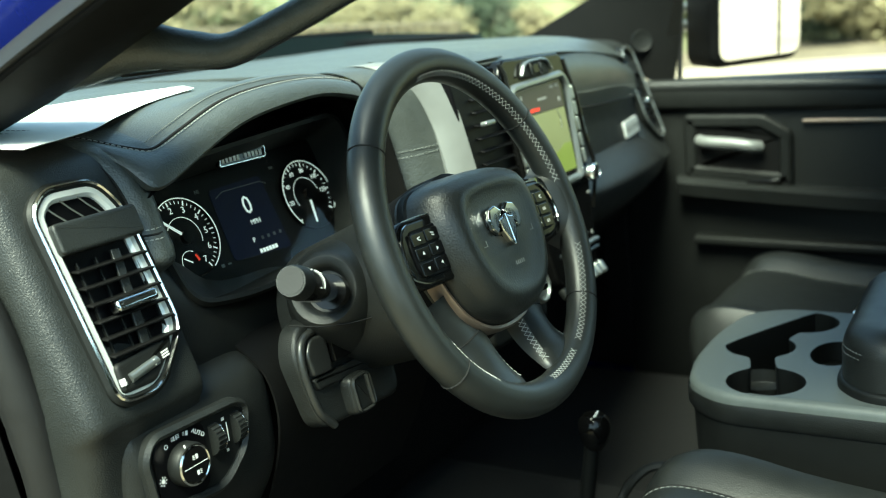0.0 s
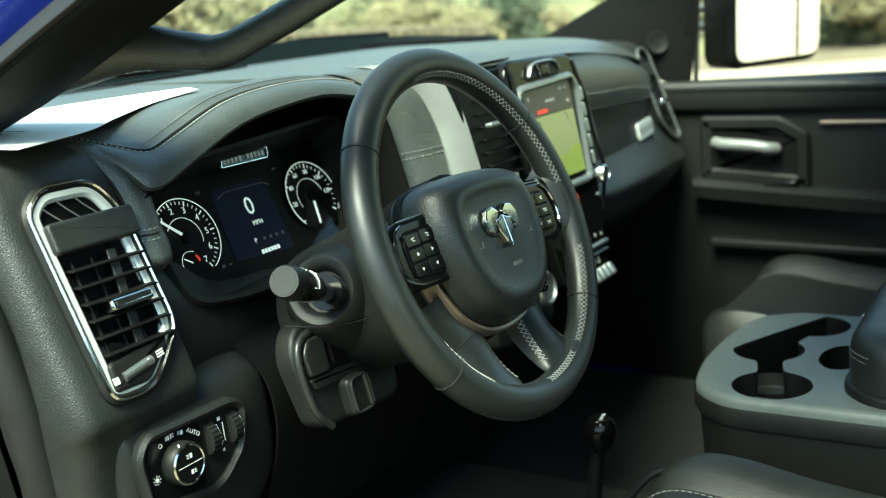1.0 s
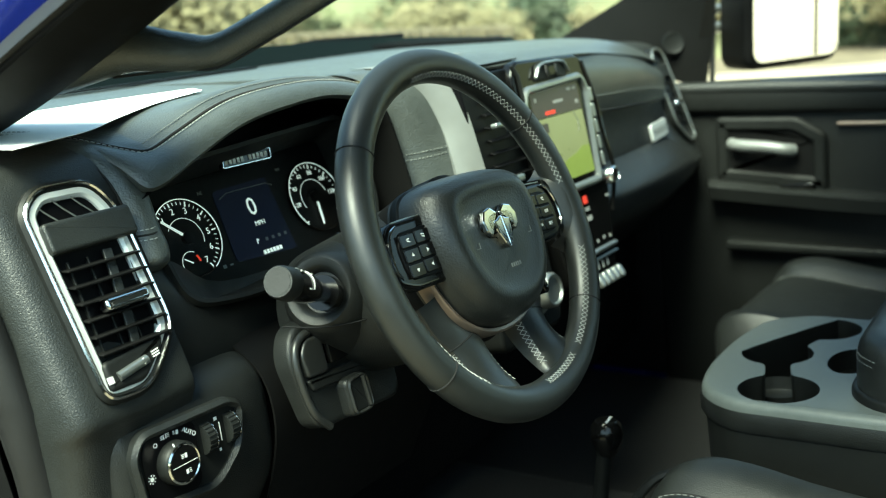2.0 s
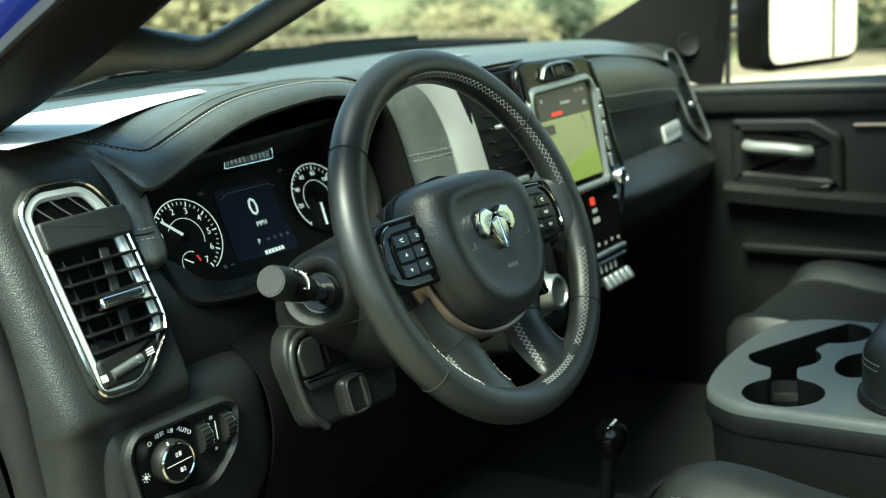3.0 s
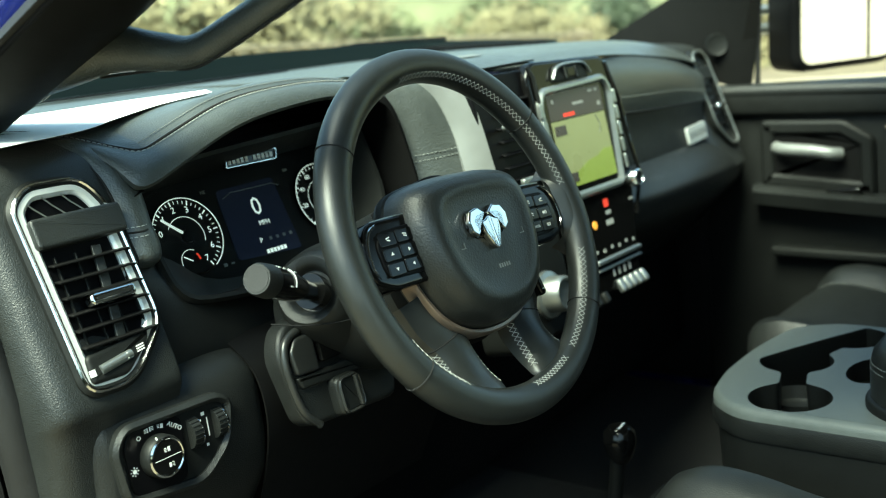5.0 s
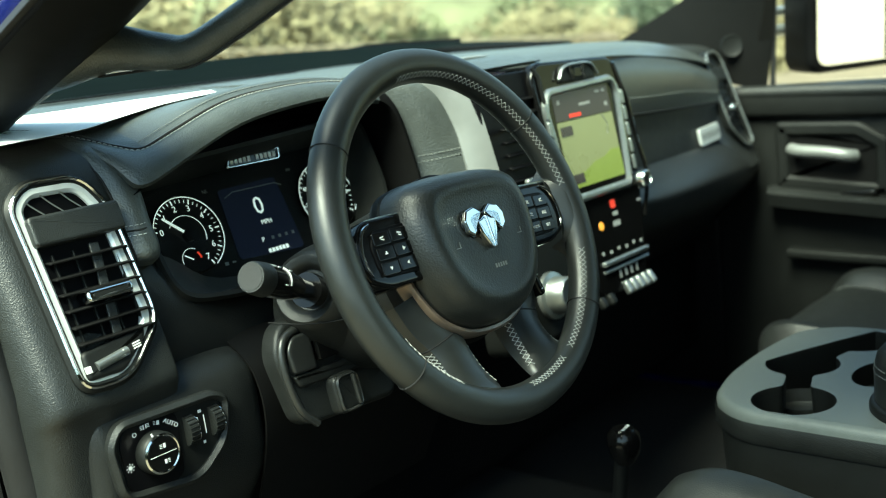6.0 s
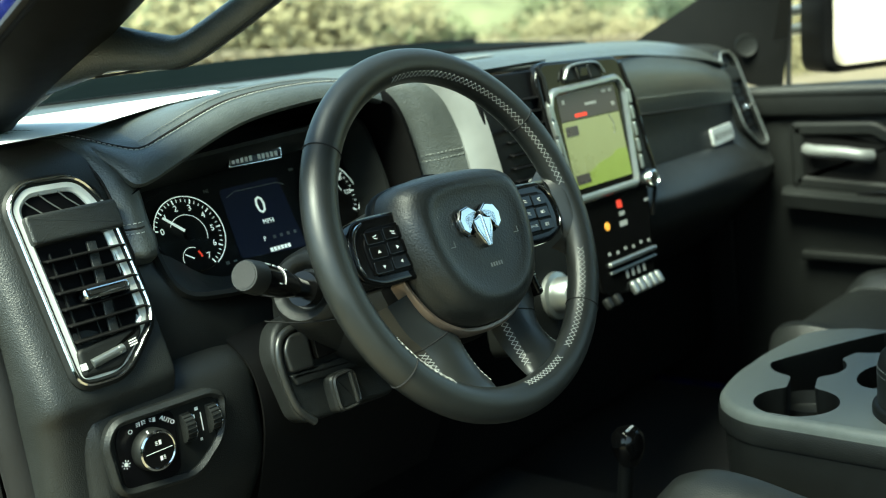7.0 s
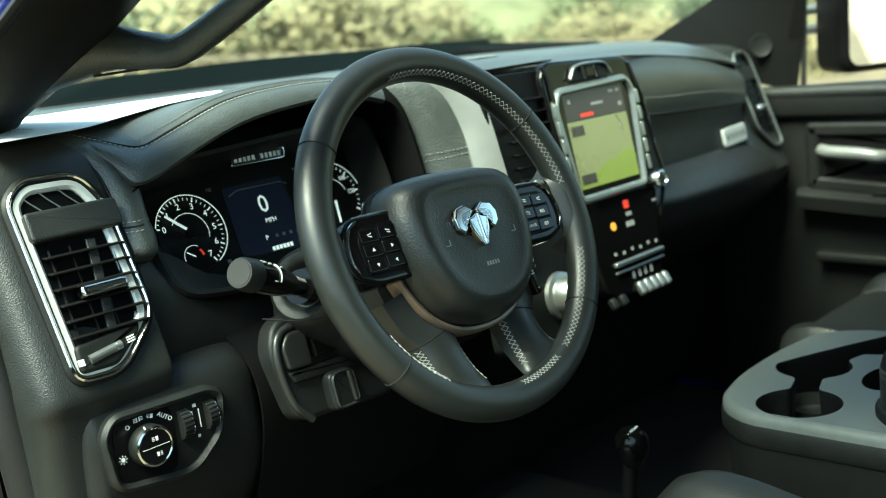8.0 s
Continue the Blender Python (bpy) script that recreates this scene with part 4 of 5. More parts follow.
def cross_stitch(a0, a1, n, inward=0.72):
    """Zigzag thread along the inner side of the rim."""
    bm = bmesh.new()
    for phase in (0, 1):
        pts = []
        for i in range(n + 1):
            a = a0 + (a1 - a0) * i / n
            b = math.pi - inward + (0.19 if (i + phase) % 2 else -0.19)
            c = circle(a)
            pts.append(c + (RIM_T + 0.0003) * (math.cos(b) * c.normalized() + math.sin(b) * Vector((0, 0, 0.95))))
        for p, q in zip(pts, pts[1:]):
            tube([p, q], 0.0003, 4, bm=bm)
    return bm


part("cross_stitching", cross_stitch(104, 8, 46), "thread", rim)
part("cross_stitching", cross_stitch(-18, -62, 22), "thread", rim)
part("cross_stitching", cross_stitch(-68, -90, 12), "thread", rim)
part("cross_stitching", cross_stitch(-124, -150, 12), "thread", rim)

# airbag cover: a domed shield
PAD = spline([(x, y, 0) for x, y in [(0.0, 0.066), (-0.05, 0.064), (-0.084, 0.054), (-0.097, 0.026), (-0.096, -0.012), (-0.086, -0.048), (-0.066, -0.078), (-0.036, -0.096), (0.0, -0.101),
                                     (0.036, -0.096), (0.066, -0.078), (0.086, -0.048), (0.096, -0.012), (0.097, 0.026), (0.084, 0.054), (0.05, 0.064)]], 4, True)
rings = []
for f, z in ((1.0, -0.040), (1.0, -0.016), (0.993, -0.007), (0.97, 0.002), (0.93, 0.011), (0.88, 0.0175), (0.82, 0.0222), (0.76, 0.0248), (0.70, 0.0253), (0.64, 0.0240), (0.56, 0.0225), (0.4, 0.0225), (0.2, 0.0235), (0.05, 0.0238)):
    rings.append([(p.x * f, -0.012 + (p.y + 0.012) * f, z) for p in PAD])
bm = collar(rings)
bm.verts.ensure_lookup_table()
bm.faces.new(bm.verts[-len(PAD):])
pad = part("airbag_cover", bm, "airbag_skin", wheel)
# emblem of faceted plain shapes on a dark ground
EM = pose(-0.003, -0.002, 0.0232)
emblem = part("emblem", plate(rounded([(-0.030, 0.016), (-0.033, 0.002), (-0.022, -0.010), (-0.012, -0.010), (0, -0.025), (0.012, -0.010), (0.022, -0.010), (0.033, 0.002), (0.030, 0.016), (0.014, 0.022), (0, 0.015), (-0.014, 0.022)], 0.003), 0, 0.0012, EM, 0.0008), "gloss", pad, "chrome emblem on a black ground")
HORN = [(0.002, 0.0140), (0.013, 0.0215), (0.025, 0.0190), (0.0315, 0.0085), (0.030, -0.003), (0.0225, -0.0085), (0.0165, -0.004), (0.0195, 0.001), (0.0205, 0.0075), (0.0150, 0.0105), (0.0075, 0.0080)]
CHEEK = [(0.0004, 0.0105), (0.0075, 0.0070), (0.0150, 0.0060), (0.0125, -0.0075), (0.0060, -0.0200), (0.0004, -0.0250)]
for s in (-1, 1):
    for nm, shape, h in (("emblem_horn", HORN, 0.0062), ("emblem_cheek", CHEEK, 0.0075)):
        ol_ = rounded([(s * x, y) for x, y in shape][::-s], 0.0016, 3)
        part(nm, plate(ol_, 0.0008, h, EM, 0.0018), "chrome", emblem, smooth=False)
bm = bmesh.new()
for k in range(5):
    bar(0.0026, 0.0044, pose(-0.003 + k * 0.0040, -0.045, 0.0224), bm)
part("faint_bars", bm, "thread_dark", pad)
for x in (-0.050, 0.050):
    b2 = bar(0.008, 0.0008, pose(x, -0.018, 0.0236), None, 0, 0)
    bar(0.0008, 0.006, pose(x, -0.018, 0.0236), b2, 0.003, 0.003)
    part("faint_mark", b2, "thread_dark", pad)

# hub body and spokes
hub_rings = []
for f, z in ((0.8, -0.055), (0.95, -0.045), (1.02, -0.034), (1.02, -0.026), (0.98, -0.022)):
    hub_rings.append([(p.x * f, -0.012 + (p.y + 0.012) * f, z) for p in PAD])
part("hub", collar(hub_rings), "dark", wheel)


def spoke_side(s):
    pod_o = [(0.078, -0.036), (0.134, -0.036), (0.158, -0.026), (0.165, -0.010), (0.159, 0.018), (0.146, 0.034), (0.078, 0.035)]
    o = rounded([(s * x, y) for x, y in pod_o][::s], 0.010)
    spoke = part("side_spoke", plate(o, -0.03, 0.001, None, 0.004), "gloss", wheel)
    i_ = rounded([(s * x, y) for x, y in [(0.091, -0.026), (0.136, -0.025), (0.143, -0.016), (0.144, 0.008), (0.136, 0.0225), (0.091, 0.024)]][::s], 0.005)
    part("button_panel", plate(i_, 0.0, 0.003, None, 0.001), "face", spoke)
    part("pod_trim", tube(spline([(s * x, y, 0.003) for x, y in [(0.138, 0.0295), (0.150, 0.0225), (0.157, 0.008), (0.158, -0.010), (0.153, -0.022)]], 6), 0.0017, 8, taper=[0.4] + [0.6, 0.8] + [1] * 19 + [0.8, 0.6, 0.4]), "chrome", spoke, "bright trim line")
    part("pod_edge", tube(spline([(s * x, y, 0.0) for x, y in [(0.090, 0.0345), (0.115, 0.0345), (0.140, 0.0335)]], 5), 0.0007, 6), "satin", spoke)
    n = 0
    for r in range(3):
        for c in range(2):
            x, y = s * (0.1045 + c * 0.0245), 0.0140 - r * 0.0148 - (0.001 if c else 0)
            b = part("button", plate(rounded(box2(0.0228, 0.0132, x, y), 0.002), 0.002, 0.0045, None, 0.0008), "gloss", spoke)
            m_ = pose(x, y, 0.0046)
            if s > 0 and (r, c) in ((2, 0), (1, 1), (2, 1)):
                part("print", lettering({(2, 0): "CANCEL", (1, 1): "RES", (2, 1): "SET"}[(r, c)], 0.0042 if r == 2 and c == 0 else 0.0050, m_), "white", b)
            else:
                n += 1
                if s < 0 and r:
                    bm = plate([Vector((0.0022 * math.cos(radians(a + 90 * n)), 0.0022 * math.sin(radians(a + 90 * n)))) for a in (90, 210, 330)], 0, 0.0004, m_)
                else:
                    bm = bar(0.0052, 0.0011, m_, None, 0, 0.0012, 0, 25 * (c - 0.5))
                    bar(0.0042, 0.0011, m_, bm, 0.0006, -0.0012, 0, -15)
                part("print", bm, "white", b)
    # arm of the spoke to the rim
    part("spoke_arm", loft_x([(s * 0.1605, [(0.040, -0.026), (0.032, -0.002), (0.0, 0.0005), (-0.030, -0.002), (-0.042, -0.026)]), (s * 0.1655, [(0.043, -0.022), (0.032, 0.003), (0.0, 0.006), (-0.034, 0.003), (-0.050, -0.020)]),
                              (s * 0.173, [(0.054, -0.014), (0.036, 0.009), (0.0, 0.0125), (-0.042, 0.009), (-0.064, -0.012)]), (s * 0.184, [(0.070, -0.008), (0.04, 0.012), (0.0, 0.0165), (-0.05, 0.012), (-0.085, -0.006)])]), "wheel_leather", wheel)
    dots = bmesh.new()
    for i in range(6):
        for j in range(9):
            q = Vector((s * (0.1615 + i * 0.0028), -0.030 - j * 0.0032 + (0.0016 if i % 2 else 0), 0.0082 + i * 0.0009 - j * 0.0004))
            lathe([(0.0005, 0.0), (0, 0.0004)], Matrix.Translation(q), 6, dots)
    tagged(part("perforations", dots, "seam", wheel), "fine punched holes in the leather", kind="stuff")
    # lower spoke: plastic root at the hub, leather from the seam down to the rim
    SP = [(0.080, -0.044, 0.046, -0.020), (0.073, -0.074, 0.038, -0.0225), (0.065, -0.098, 0.0300, -0.0215), (0.062, -0.120, 0.0265, -0.017),
          (0.062, -0.141, 0.0290, -0.010), (0.064, -0.158, 0.037, -0.001), (0.066, -0.168, 0.036, 0.000)]
    rows = []
    for k, (cx, cy, w, h) in enumerate(SP):
        a_, b_ = SP[max(0, k - 1)], SP[min(len(SP) - 1, k + 1)]
        along = Vector((b_[0] - a_[0], b_[1] - a_[1], 0)).normalized()
        d = Vector((-along.y, along.x, 0))
        rows.append([Vector((s * (cx + d.x * f * w), cy + d.y * f * w, h + dz * (1.0, 1.0, 1.0, 1.0, 0.8, 0.45, 0.2)[k])) for f, dz in ((-1.0, -0.026), (-0.98, -0.012), (-0.86, -0.002), (-0.5, 0.003), (0, 0.0045), (0.5, 0.003), (0.86, -0.002), (0.98, -0.012), (1.0, -0.026))])
    cols = [spline([r_[i] for r_ in rows], 5) for i in range(9)]
    part("spoke_root", sheet([[c[j] for c in cols] for j in range(0, 11)]), "satin_plastic", wheel, "satin dark plastic spoke root")
    sp_ = part("lower_spoke", sheet([[c[j] + Vector((0, 0, 0.0008)) for c in cols] for j in range(10, len(cols[0]))]), "wheel_leather", wheel)
    part("spoke_seam", tube([c[10] + Vector((0, 0, 0.0004)) for c in cols], 0.0010, 5), "seam", sp_)
    for i0, i1, sign in ((1, 2, 1), (7, 6, -1)):
        bm = bmesh.new()
        edge = resample([cols[i0][j] * 0.45 + cols[i1][j] * 0.55 for j in range(11, 24)], 12)
        for ph in (0, 1):
            for k, (p, q) in enumerate(zip(edge, edge[1:])):
                off = Vector((sign * s * 0.0022, 0, 0.0034)) * (1 if (k + ph) % 2 else -1)
                lift_ = Vector((-sign * s * 0.0012, 0, 0.0014))
                tube([p + off + lift_, q - off + lift_], 0.00042, 4, bm=bm)
        part("cross_stitching", bm, "thread", sp_)


spoke_side(1), spoke_side(-1)
low = [p for p in PAD if p.y < -0.030]
low.sort(key=lambda p: p.x)
part("bronze_trim", sheet([[(p.x * f, -0.012 + (p.y + 0.012) * f, z) for f, z in ((0.99, -0.020), (1.015, -0.012), (1.05, -0.0115), (1.075, -0.014), (1.085, -0.022), (1.085, -0.030))] for p in low]), "bronze", wheel, "brushed bronze-grey trim")
part("hub_skirt", lathe([(0.065, -0.10), (0.072, -0.06), (0.072, -0.028), (0.06, -0.02)], None, 36), "black", wheel)
side_pack = part("side_switch", block(0.010, 0.052, 0.020, 0.004, pose(0.097, -0.064, -0.032, 0, 0, 10)), "gloss", wheel)
bm = lettering("+", 0.008, pose(0.0935, -0.048, -0.0118, 0, 0, 10))
lettering("-", 0.010, pose(0.0995, -0.082, -0.0118, 0, 0, 10), bm)
bar(0.006, 0.0016, pose(0.096, -0.063, -0.0118), bm), bar(0.006, 0.0016, pose(0.0965, -0.066, -0.0118), bm)
part("print", bm, "white", side_pack)

# ---------------------------------------------------------------- steering column
column = thing("steering_column", "grey-black plastic steering column shroud with stalk", "steering column", (-0.452, 0.25, 1.42))
CM = WM @ pose(0, -0.025, 0)
ring_c = lambda r, z, sq=1.0: [(r * math.cos(a), sq * r * math.sin(a), z) for a in [k * 2 * math.pi / 40 for k in range(40)]]
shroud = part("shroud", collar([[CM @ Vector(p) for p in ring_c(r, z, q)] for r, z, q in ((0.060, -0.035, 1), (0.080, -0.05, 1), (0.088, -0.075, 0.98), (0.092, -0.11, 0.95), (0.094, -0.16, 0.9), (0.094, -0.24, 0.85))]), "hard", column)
part("shroud_collar", collar([[CM @ Vector(p) for p in ring_c(r, z)] for r, z in ((0.070, -0.030), (0.078, -0.032), (0.088, -0.044), (0.088, -0.058))]), "black", column)
BX = look((-0.566, 0.190, 1.530), (-0.676, 0.150, 1.576)) @ pose(0, 0, 0, 0, 180, 0)
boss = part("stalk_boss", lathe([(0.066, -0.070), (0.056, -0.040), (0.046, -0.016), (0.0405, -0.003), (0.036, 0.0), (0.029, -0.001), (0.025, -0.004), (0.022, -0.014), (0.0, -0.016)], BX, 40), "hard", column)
part("shroud_seam", tube(spline([(-0.610, 0.205, 1.503), (-0.585, 0.178, 1.497), (-0.555, 0.160, 1.494), (-0.520, 0.138, 1.497)], 6), 0.0009, 5), "seam", column)
SA, SB_ = Vector((-0.580, 0.17, 1.533)), Vector((-0.676, 0.138, 1.573))
sd = (SB_ - SA).normalized()
part("stalk_socket", tube([SA - sd * 0.01, SA + sd * 0.004], 0.0185, 20), "gloss", column)
stalk = part("stalk", tube([SA, SA + sd * 0.02, SA + sd * 0.045, SA + sd * 0.07, SA + sd * 0.085], 0.0152, 24, taper=[0.62, 0.74, 0.98, 1.05, 1.05]), "gloss", column, "gloss black indicator stalk")
part("stalk_cap", tube([SA + sd * 0.085, SA + sd * 0.087, SA + sd * 0.104, SA + sd * 0.108], 0.0162, 28, taper=[0.9, 1.05, 1.0, 0.9]), "hard", stalk, "grey ribbed end cap")
part("stalk_end", tube([SA + sd * 0.1075, SA + sd * 0.1085], 0.0128, 28), "rubber", stalk)
bm = bmesh.new()
for d in (0.060,):
    c = SA + sd * d
    s1 = sd.cross(Vector((0, 0, 1))).normalized()
    s2 = s1.cross(sd)
    tube([c + 0.0163 * (math.cos(a) * s1 + math.sin(a) * s2) for a in [radians(110 + 10 * k) for k in range(9)]], 0.0008, 5, bm=bm)
    for dd, a in ((0.066, 112), (0.073, 108), (0.079, 110), (0.050, 125), (0.066, 190)):
        q = SA + sd * dd + 0.0163 * (math.cos(radians(a)) * s1 + math.sin(radians(a)) * s2)
        tube([q, q + sd * 0.004], 0.0008, 5, bm=bm)
part("print", bm, "white", stalk)
LP = plane_at((-0.548, 0.197, 1.455), 0.2)
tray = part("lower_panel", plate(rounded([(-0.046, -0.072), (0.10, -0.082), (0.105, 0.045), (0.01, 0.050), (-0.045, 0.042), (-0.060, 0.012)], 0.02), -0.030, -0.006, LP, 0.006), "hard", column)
part("panel_rim", tube(spline([LP @ Vector(p) for p in [(-0.026, -0.074, -0.008), (-0.046, -0.050, -0.006), (-0.054, -0.005, -0.004), (-0.046, 0.024, -0.004), (-0.018, 0.033, -0.004), (0.03, 0.036, -0.004), (0.09, 0.036, -0.006)]], 6), 0.0045, 10), "satin_plastic", column)
part("side_plate", plate(rounded([(-0.045, -0.014), (-0.012, -0.016), (-0.011, 0.026), (-0.036, 0.026), (-0.047, 0.012)], 0.006), -0.008, 0.001, LP, 0.003), "satin_plastic", column)
pb = part("pedal_button", plate(rounded(box2(0.032, 0.030, 0.008, 0.006), 0.003), -0.008, 0.003, LP, 0.0015), "gloss", column)
for x, y in ((0.004, 0.009), (0.010, 0.0055)):
    part("print", bar(0.0062, 0.0055, LP, None, x, y, 0.0031, -22), "white", pb)
marks("pedal_mark", [(0.0012, 0.009, 0.0165, 0.006, -8)], LP, "white", pb, 0.0031)
shelf = part("panel_shelf", plate(rounded([(-0.040, -0.030), (0.095, -0.036), (0.095, -0.018), (-0.046, -0.016)], 0.004), -0.008, -0.001, LP, 0.003), "hard", column)
lever = part("release_lever", plate(rounded(box2(0.036, 0.044, 0.014, -0.052), 0.010), -0.012, 0.010, LP, 0.006), "hard", column, "ribbed release lever")
part("lever_lip", frame_ring(rounded(box2(0.034, 0.042, 0.014, -0.052), 0.011), 0.0035, 0.006, 0.0125, LP, 0.0017), "satin_plastic", lever)
part("lever_rib", tube([LP @ Vector((0.022, -0.034, 0.0125)), LP @ Vector((0.024, -0.068, 0.0115))], 0.003, 8), "satin_plastic", lever)

# ---------------------------------------------------------------- centre console
console = thing("centre_console", "dark grey plastic centre console with round cup holders", "console", (0, -0.3, 0.85))
CON = [(-0.17, -0.62), (0.20, -0.62), (0.205, -0.10), (0.165, -0.045), (0.06, -0.03), (-0.05, -0.032), (-0.13, -0.05), (-0.172, -0.10)]
con_o = rounded(CON, 0.04, 6)
CUPS = [(-0.115, -0.148, 0.050), (0.016, -0.108, 0.048), (0.137, -0.142, 0.050)]


def console_top():
    """The top plate with its cup openings cut through."""
    bm = bmesh.new()
    loops = [[bm.verts.new((p.x, p.y, 1.30)) for p in shrink(con_o, 0.010)]]
    hole = []
    # union outline of three cups and the channels between them, walked by angle on a fine grid
    def inside(x, y):
        if any((x - a) ** 2 + (y - b) ** 2 < r * r for a, b, r in CUPS):
            return True
        for (a, b, _), (c, d, _) in zip(CUPS, CUPS[1:]):
            vx, vy = c - a, d - b
            f = ((x - a) * vx + (y - b) * vy) / (vx * vx + vy * vy)
            if 0 < f < 1 and abs((x - a) * vy - (y - b) * vx) / math.hypot(vx, vy) < 0.0165:
                return True
        return False
    start = max(x for x in np.arange(0.10, 0.20, 0.0005) if inside(x, -0.142))
    x, y, head = start, -0.142, math.pi / 2
    for _ in range(260):
        hole.append((x, y))
        best = None
        for k in range(-60, 61):
            a = head - math.radians(k * 2.5)
            nx_, ny_ = x + 0.0045 * math.cos(a), y + 0.0045 * math.sin(a)
            if inside(nx_, ny_):
                best = a
                break
        head = best
        x, y = x + 0.0045 * math.cos(head), y + 0.0045 * math.sin(head)
        if len(hole) > 30 and math.hypot(x - start, y + 0.142) < 0.004:
            break
    return bm, loops, hole


bm, loops, hole = console_top()
hole = [Vector(h) for h in hole]
hole = [(hole[i - 2] + hole[i - 1] * 2 + hole[i] * 3 + hole[(i + 1) % len(hole)] * 2 + hole[(i + 2) % len(hole)]) / 9 for i in range(len(hole))]
small = [Vector((0.012 + 0.05 * math.cos(a), -0.208 + 0.030 * math.sin(a))) for a in [k * 2 * math.pi / 28 for k in range(28)]]
edges = []
for ring_ in (loops[0],):
    edges += [bm.edges.new((ring_[i], ring_[(i + 1) % len(ring_)])) for i in range(len(ring_))]
hv = [bm.verts.new((p.x, p.y, 1.30)) for p in hole]
edges += [bm.edges.new((hv[i], hv[(i + 1) % len(hv)])) for i in range(len(hv))]
sv = [bm.verts.new((p.x, p.y, 1.30)) for p in small]
edges += [bm.edges.new((sv[i], sv[(i + 1) % len(sv)])) for i in range(len(sv))]
bmesh.ops.triangle_fill(bm, use_beauty=True, use_dissolve=False, edges=edges)


def in_ring(p, ring_):
    c = False
    for i in range(len(ring_)):
        a, b = ring_[i - 1], ring_[i]
        if (a.y > p.y) != (b.y > p.y) and p.x < (b.x - a.x) * (p.y - a.y) / (b.y - a.y) + a.x:
            c = not c
    return c


drop = [f for f in bm.faces if in_ring(f.calc_center_median(), hole) or in_ring(f.calc_center_median(), small)]
bmesh.ops.delete(bm, geom=drop, context="FACES_ONLY")
# rounded shoulder round the outside
ol = shrink(con_o, 0.010)
prev = loops[0]
for k in range(1, 5):
    a = k / 4 * math.pi / 2
    ring_ = [bm.verts.new((p.x, p.y, 1.30 - 0.010 * (1 - math.cos(a)))) for p in shrink(con_o, 0.010 * (1 - math.sin(a)))]
    for i in range(len(prev)):
        bm.faces.new((prev[i], prev[(i + 1) % len(prev)], ring_[(i + 1) % len(prev)], ring_[i]))
    prev = ring_
low_ = [bm.verts.new((p.x, p.y, 1.262)) for p in con_o]
for i in range(len(prev)):
    bm.faces.new((prev[i], prev[(i + 1) % len(prev)], low_[(i + 1) % len(prev)], low_[i]))
# top paler than the body: overhead light put into its colour
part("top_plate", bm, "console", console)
# dark strip over the plate's side, painting in the shade there
part("shaded_skirt", collar([[(p.x, p.y, z) for p in shrink(con_o, d)] for d, z in ((-0.0012, 1.286), (-0.0022, 1.282), (-0.0022, 1.264), (0.002, 1.258))]), "hard", console, "side of the console top, its shade put into a dark colour")
lift = lambda ol, z: [(p[0], p[1], z) for p in ol]
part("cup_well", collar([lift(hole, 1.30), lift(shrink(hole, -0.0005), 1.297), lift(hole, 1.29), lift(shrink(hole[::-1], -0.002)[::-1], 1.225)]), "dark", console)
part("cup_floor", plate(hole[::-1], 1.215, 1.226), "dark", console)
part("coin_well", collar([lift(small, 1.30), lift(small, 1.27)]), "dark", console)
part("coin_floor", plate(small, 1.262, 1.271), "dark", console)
for a, b, r in CUPS:
    part("cup_liner", lathe([(r - 0.006, 1.25), (r - 0.008, 1.232), (r - 0.012, 1.229), (0.0, 1.2285)], Matrix.Translation((a, b, 0)), 32), "soft", console)
# same console below, its shade put into the dark colour
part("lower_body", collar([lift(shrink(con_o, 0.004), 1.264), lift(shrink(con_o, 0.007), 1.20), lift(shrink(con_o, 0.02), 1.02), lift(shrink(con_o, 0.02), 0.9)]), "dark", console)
part("body_line", tube([(p.x, p.y, 1.262) for p in shrink(con_o, 0.001)], 0.0015, 5, True), "seam", console)
ARM = rounded([(-0.150, -0.62), (0.18, -0.62), (0.18, -0.245), (0.15, -0.228), (-0.11, -0.238), (-0.150, -0.275)], 0.05, 6)
arm = part("armrest", plate(ARM, 1.300, 1.382, None, 0.03), "seat", console, "padded leather armrest lid")
part("armrest_base", plate(shrink(ARM, -0.006), 1.298, 1.312, None, 0.005), "dark", arm)
part("stitching", stitches([(p.x, p.y, 1.355) for p in shrink(ARM, 0.0008)][:-4], None, 0.004, 0.0025, 0.0006), "thread_dark", arm)
part("stitching", stitches([(p.x, p.y, 1.348) for p in shrink(ARM, 0.0002)][:-4], None, 0.004, 0.0025, 0.0006), "thread_dark", arm)
part("latch", plate(rounded(box2(0.06, 0.022), 0.005), 0, 0.006, Matrix.Translation((0.06, -0.234, 1.345)) @ pose(0, 0, 0, 60, 0, 0), 0.002), "chrome", arm, "chrome lid latch")


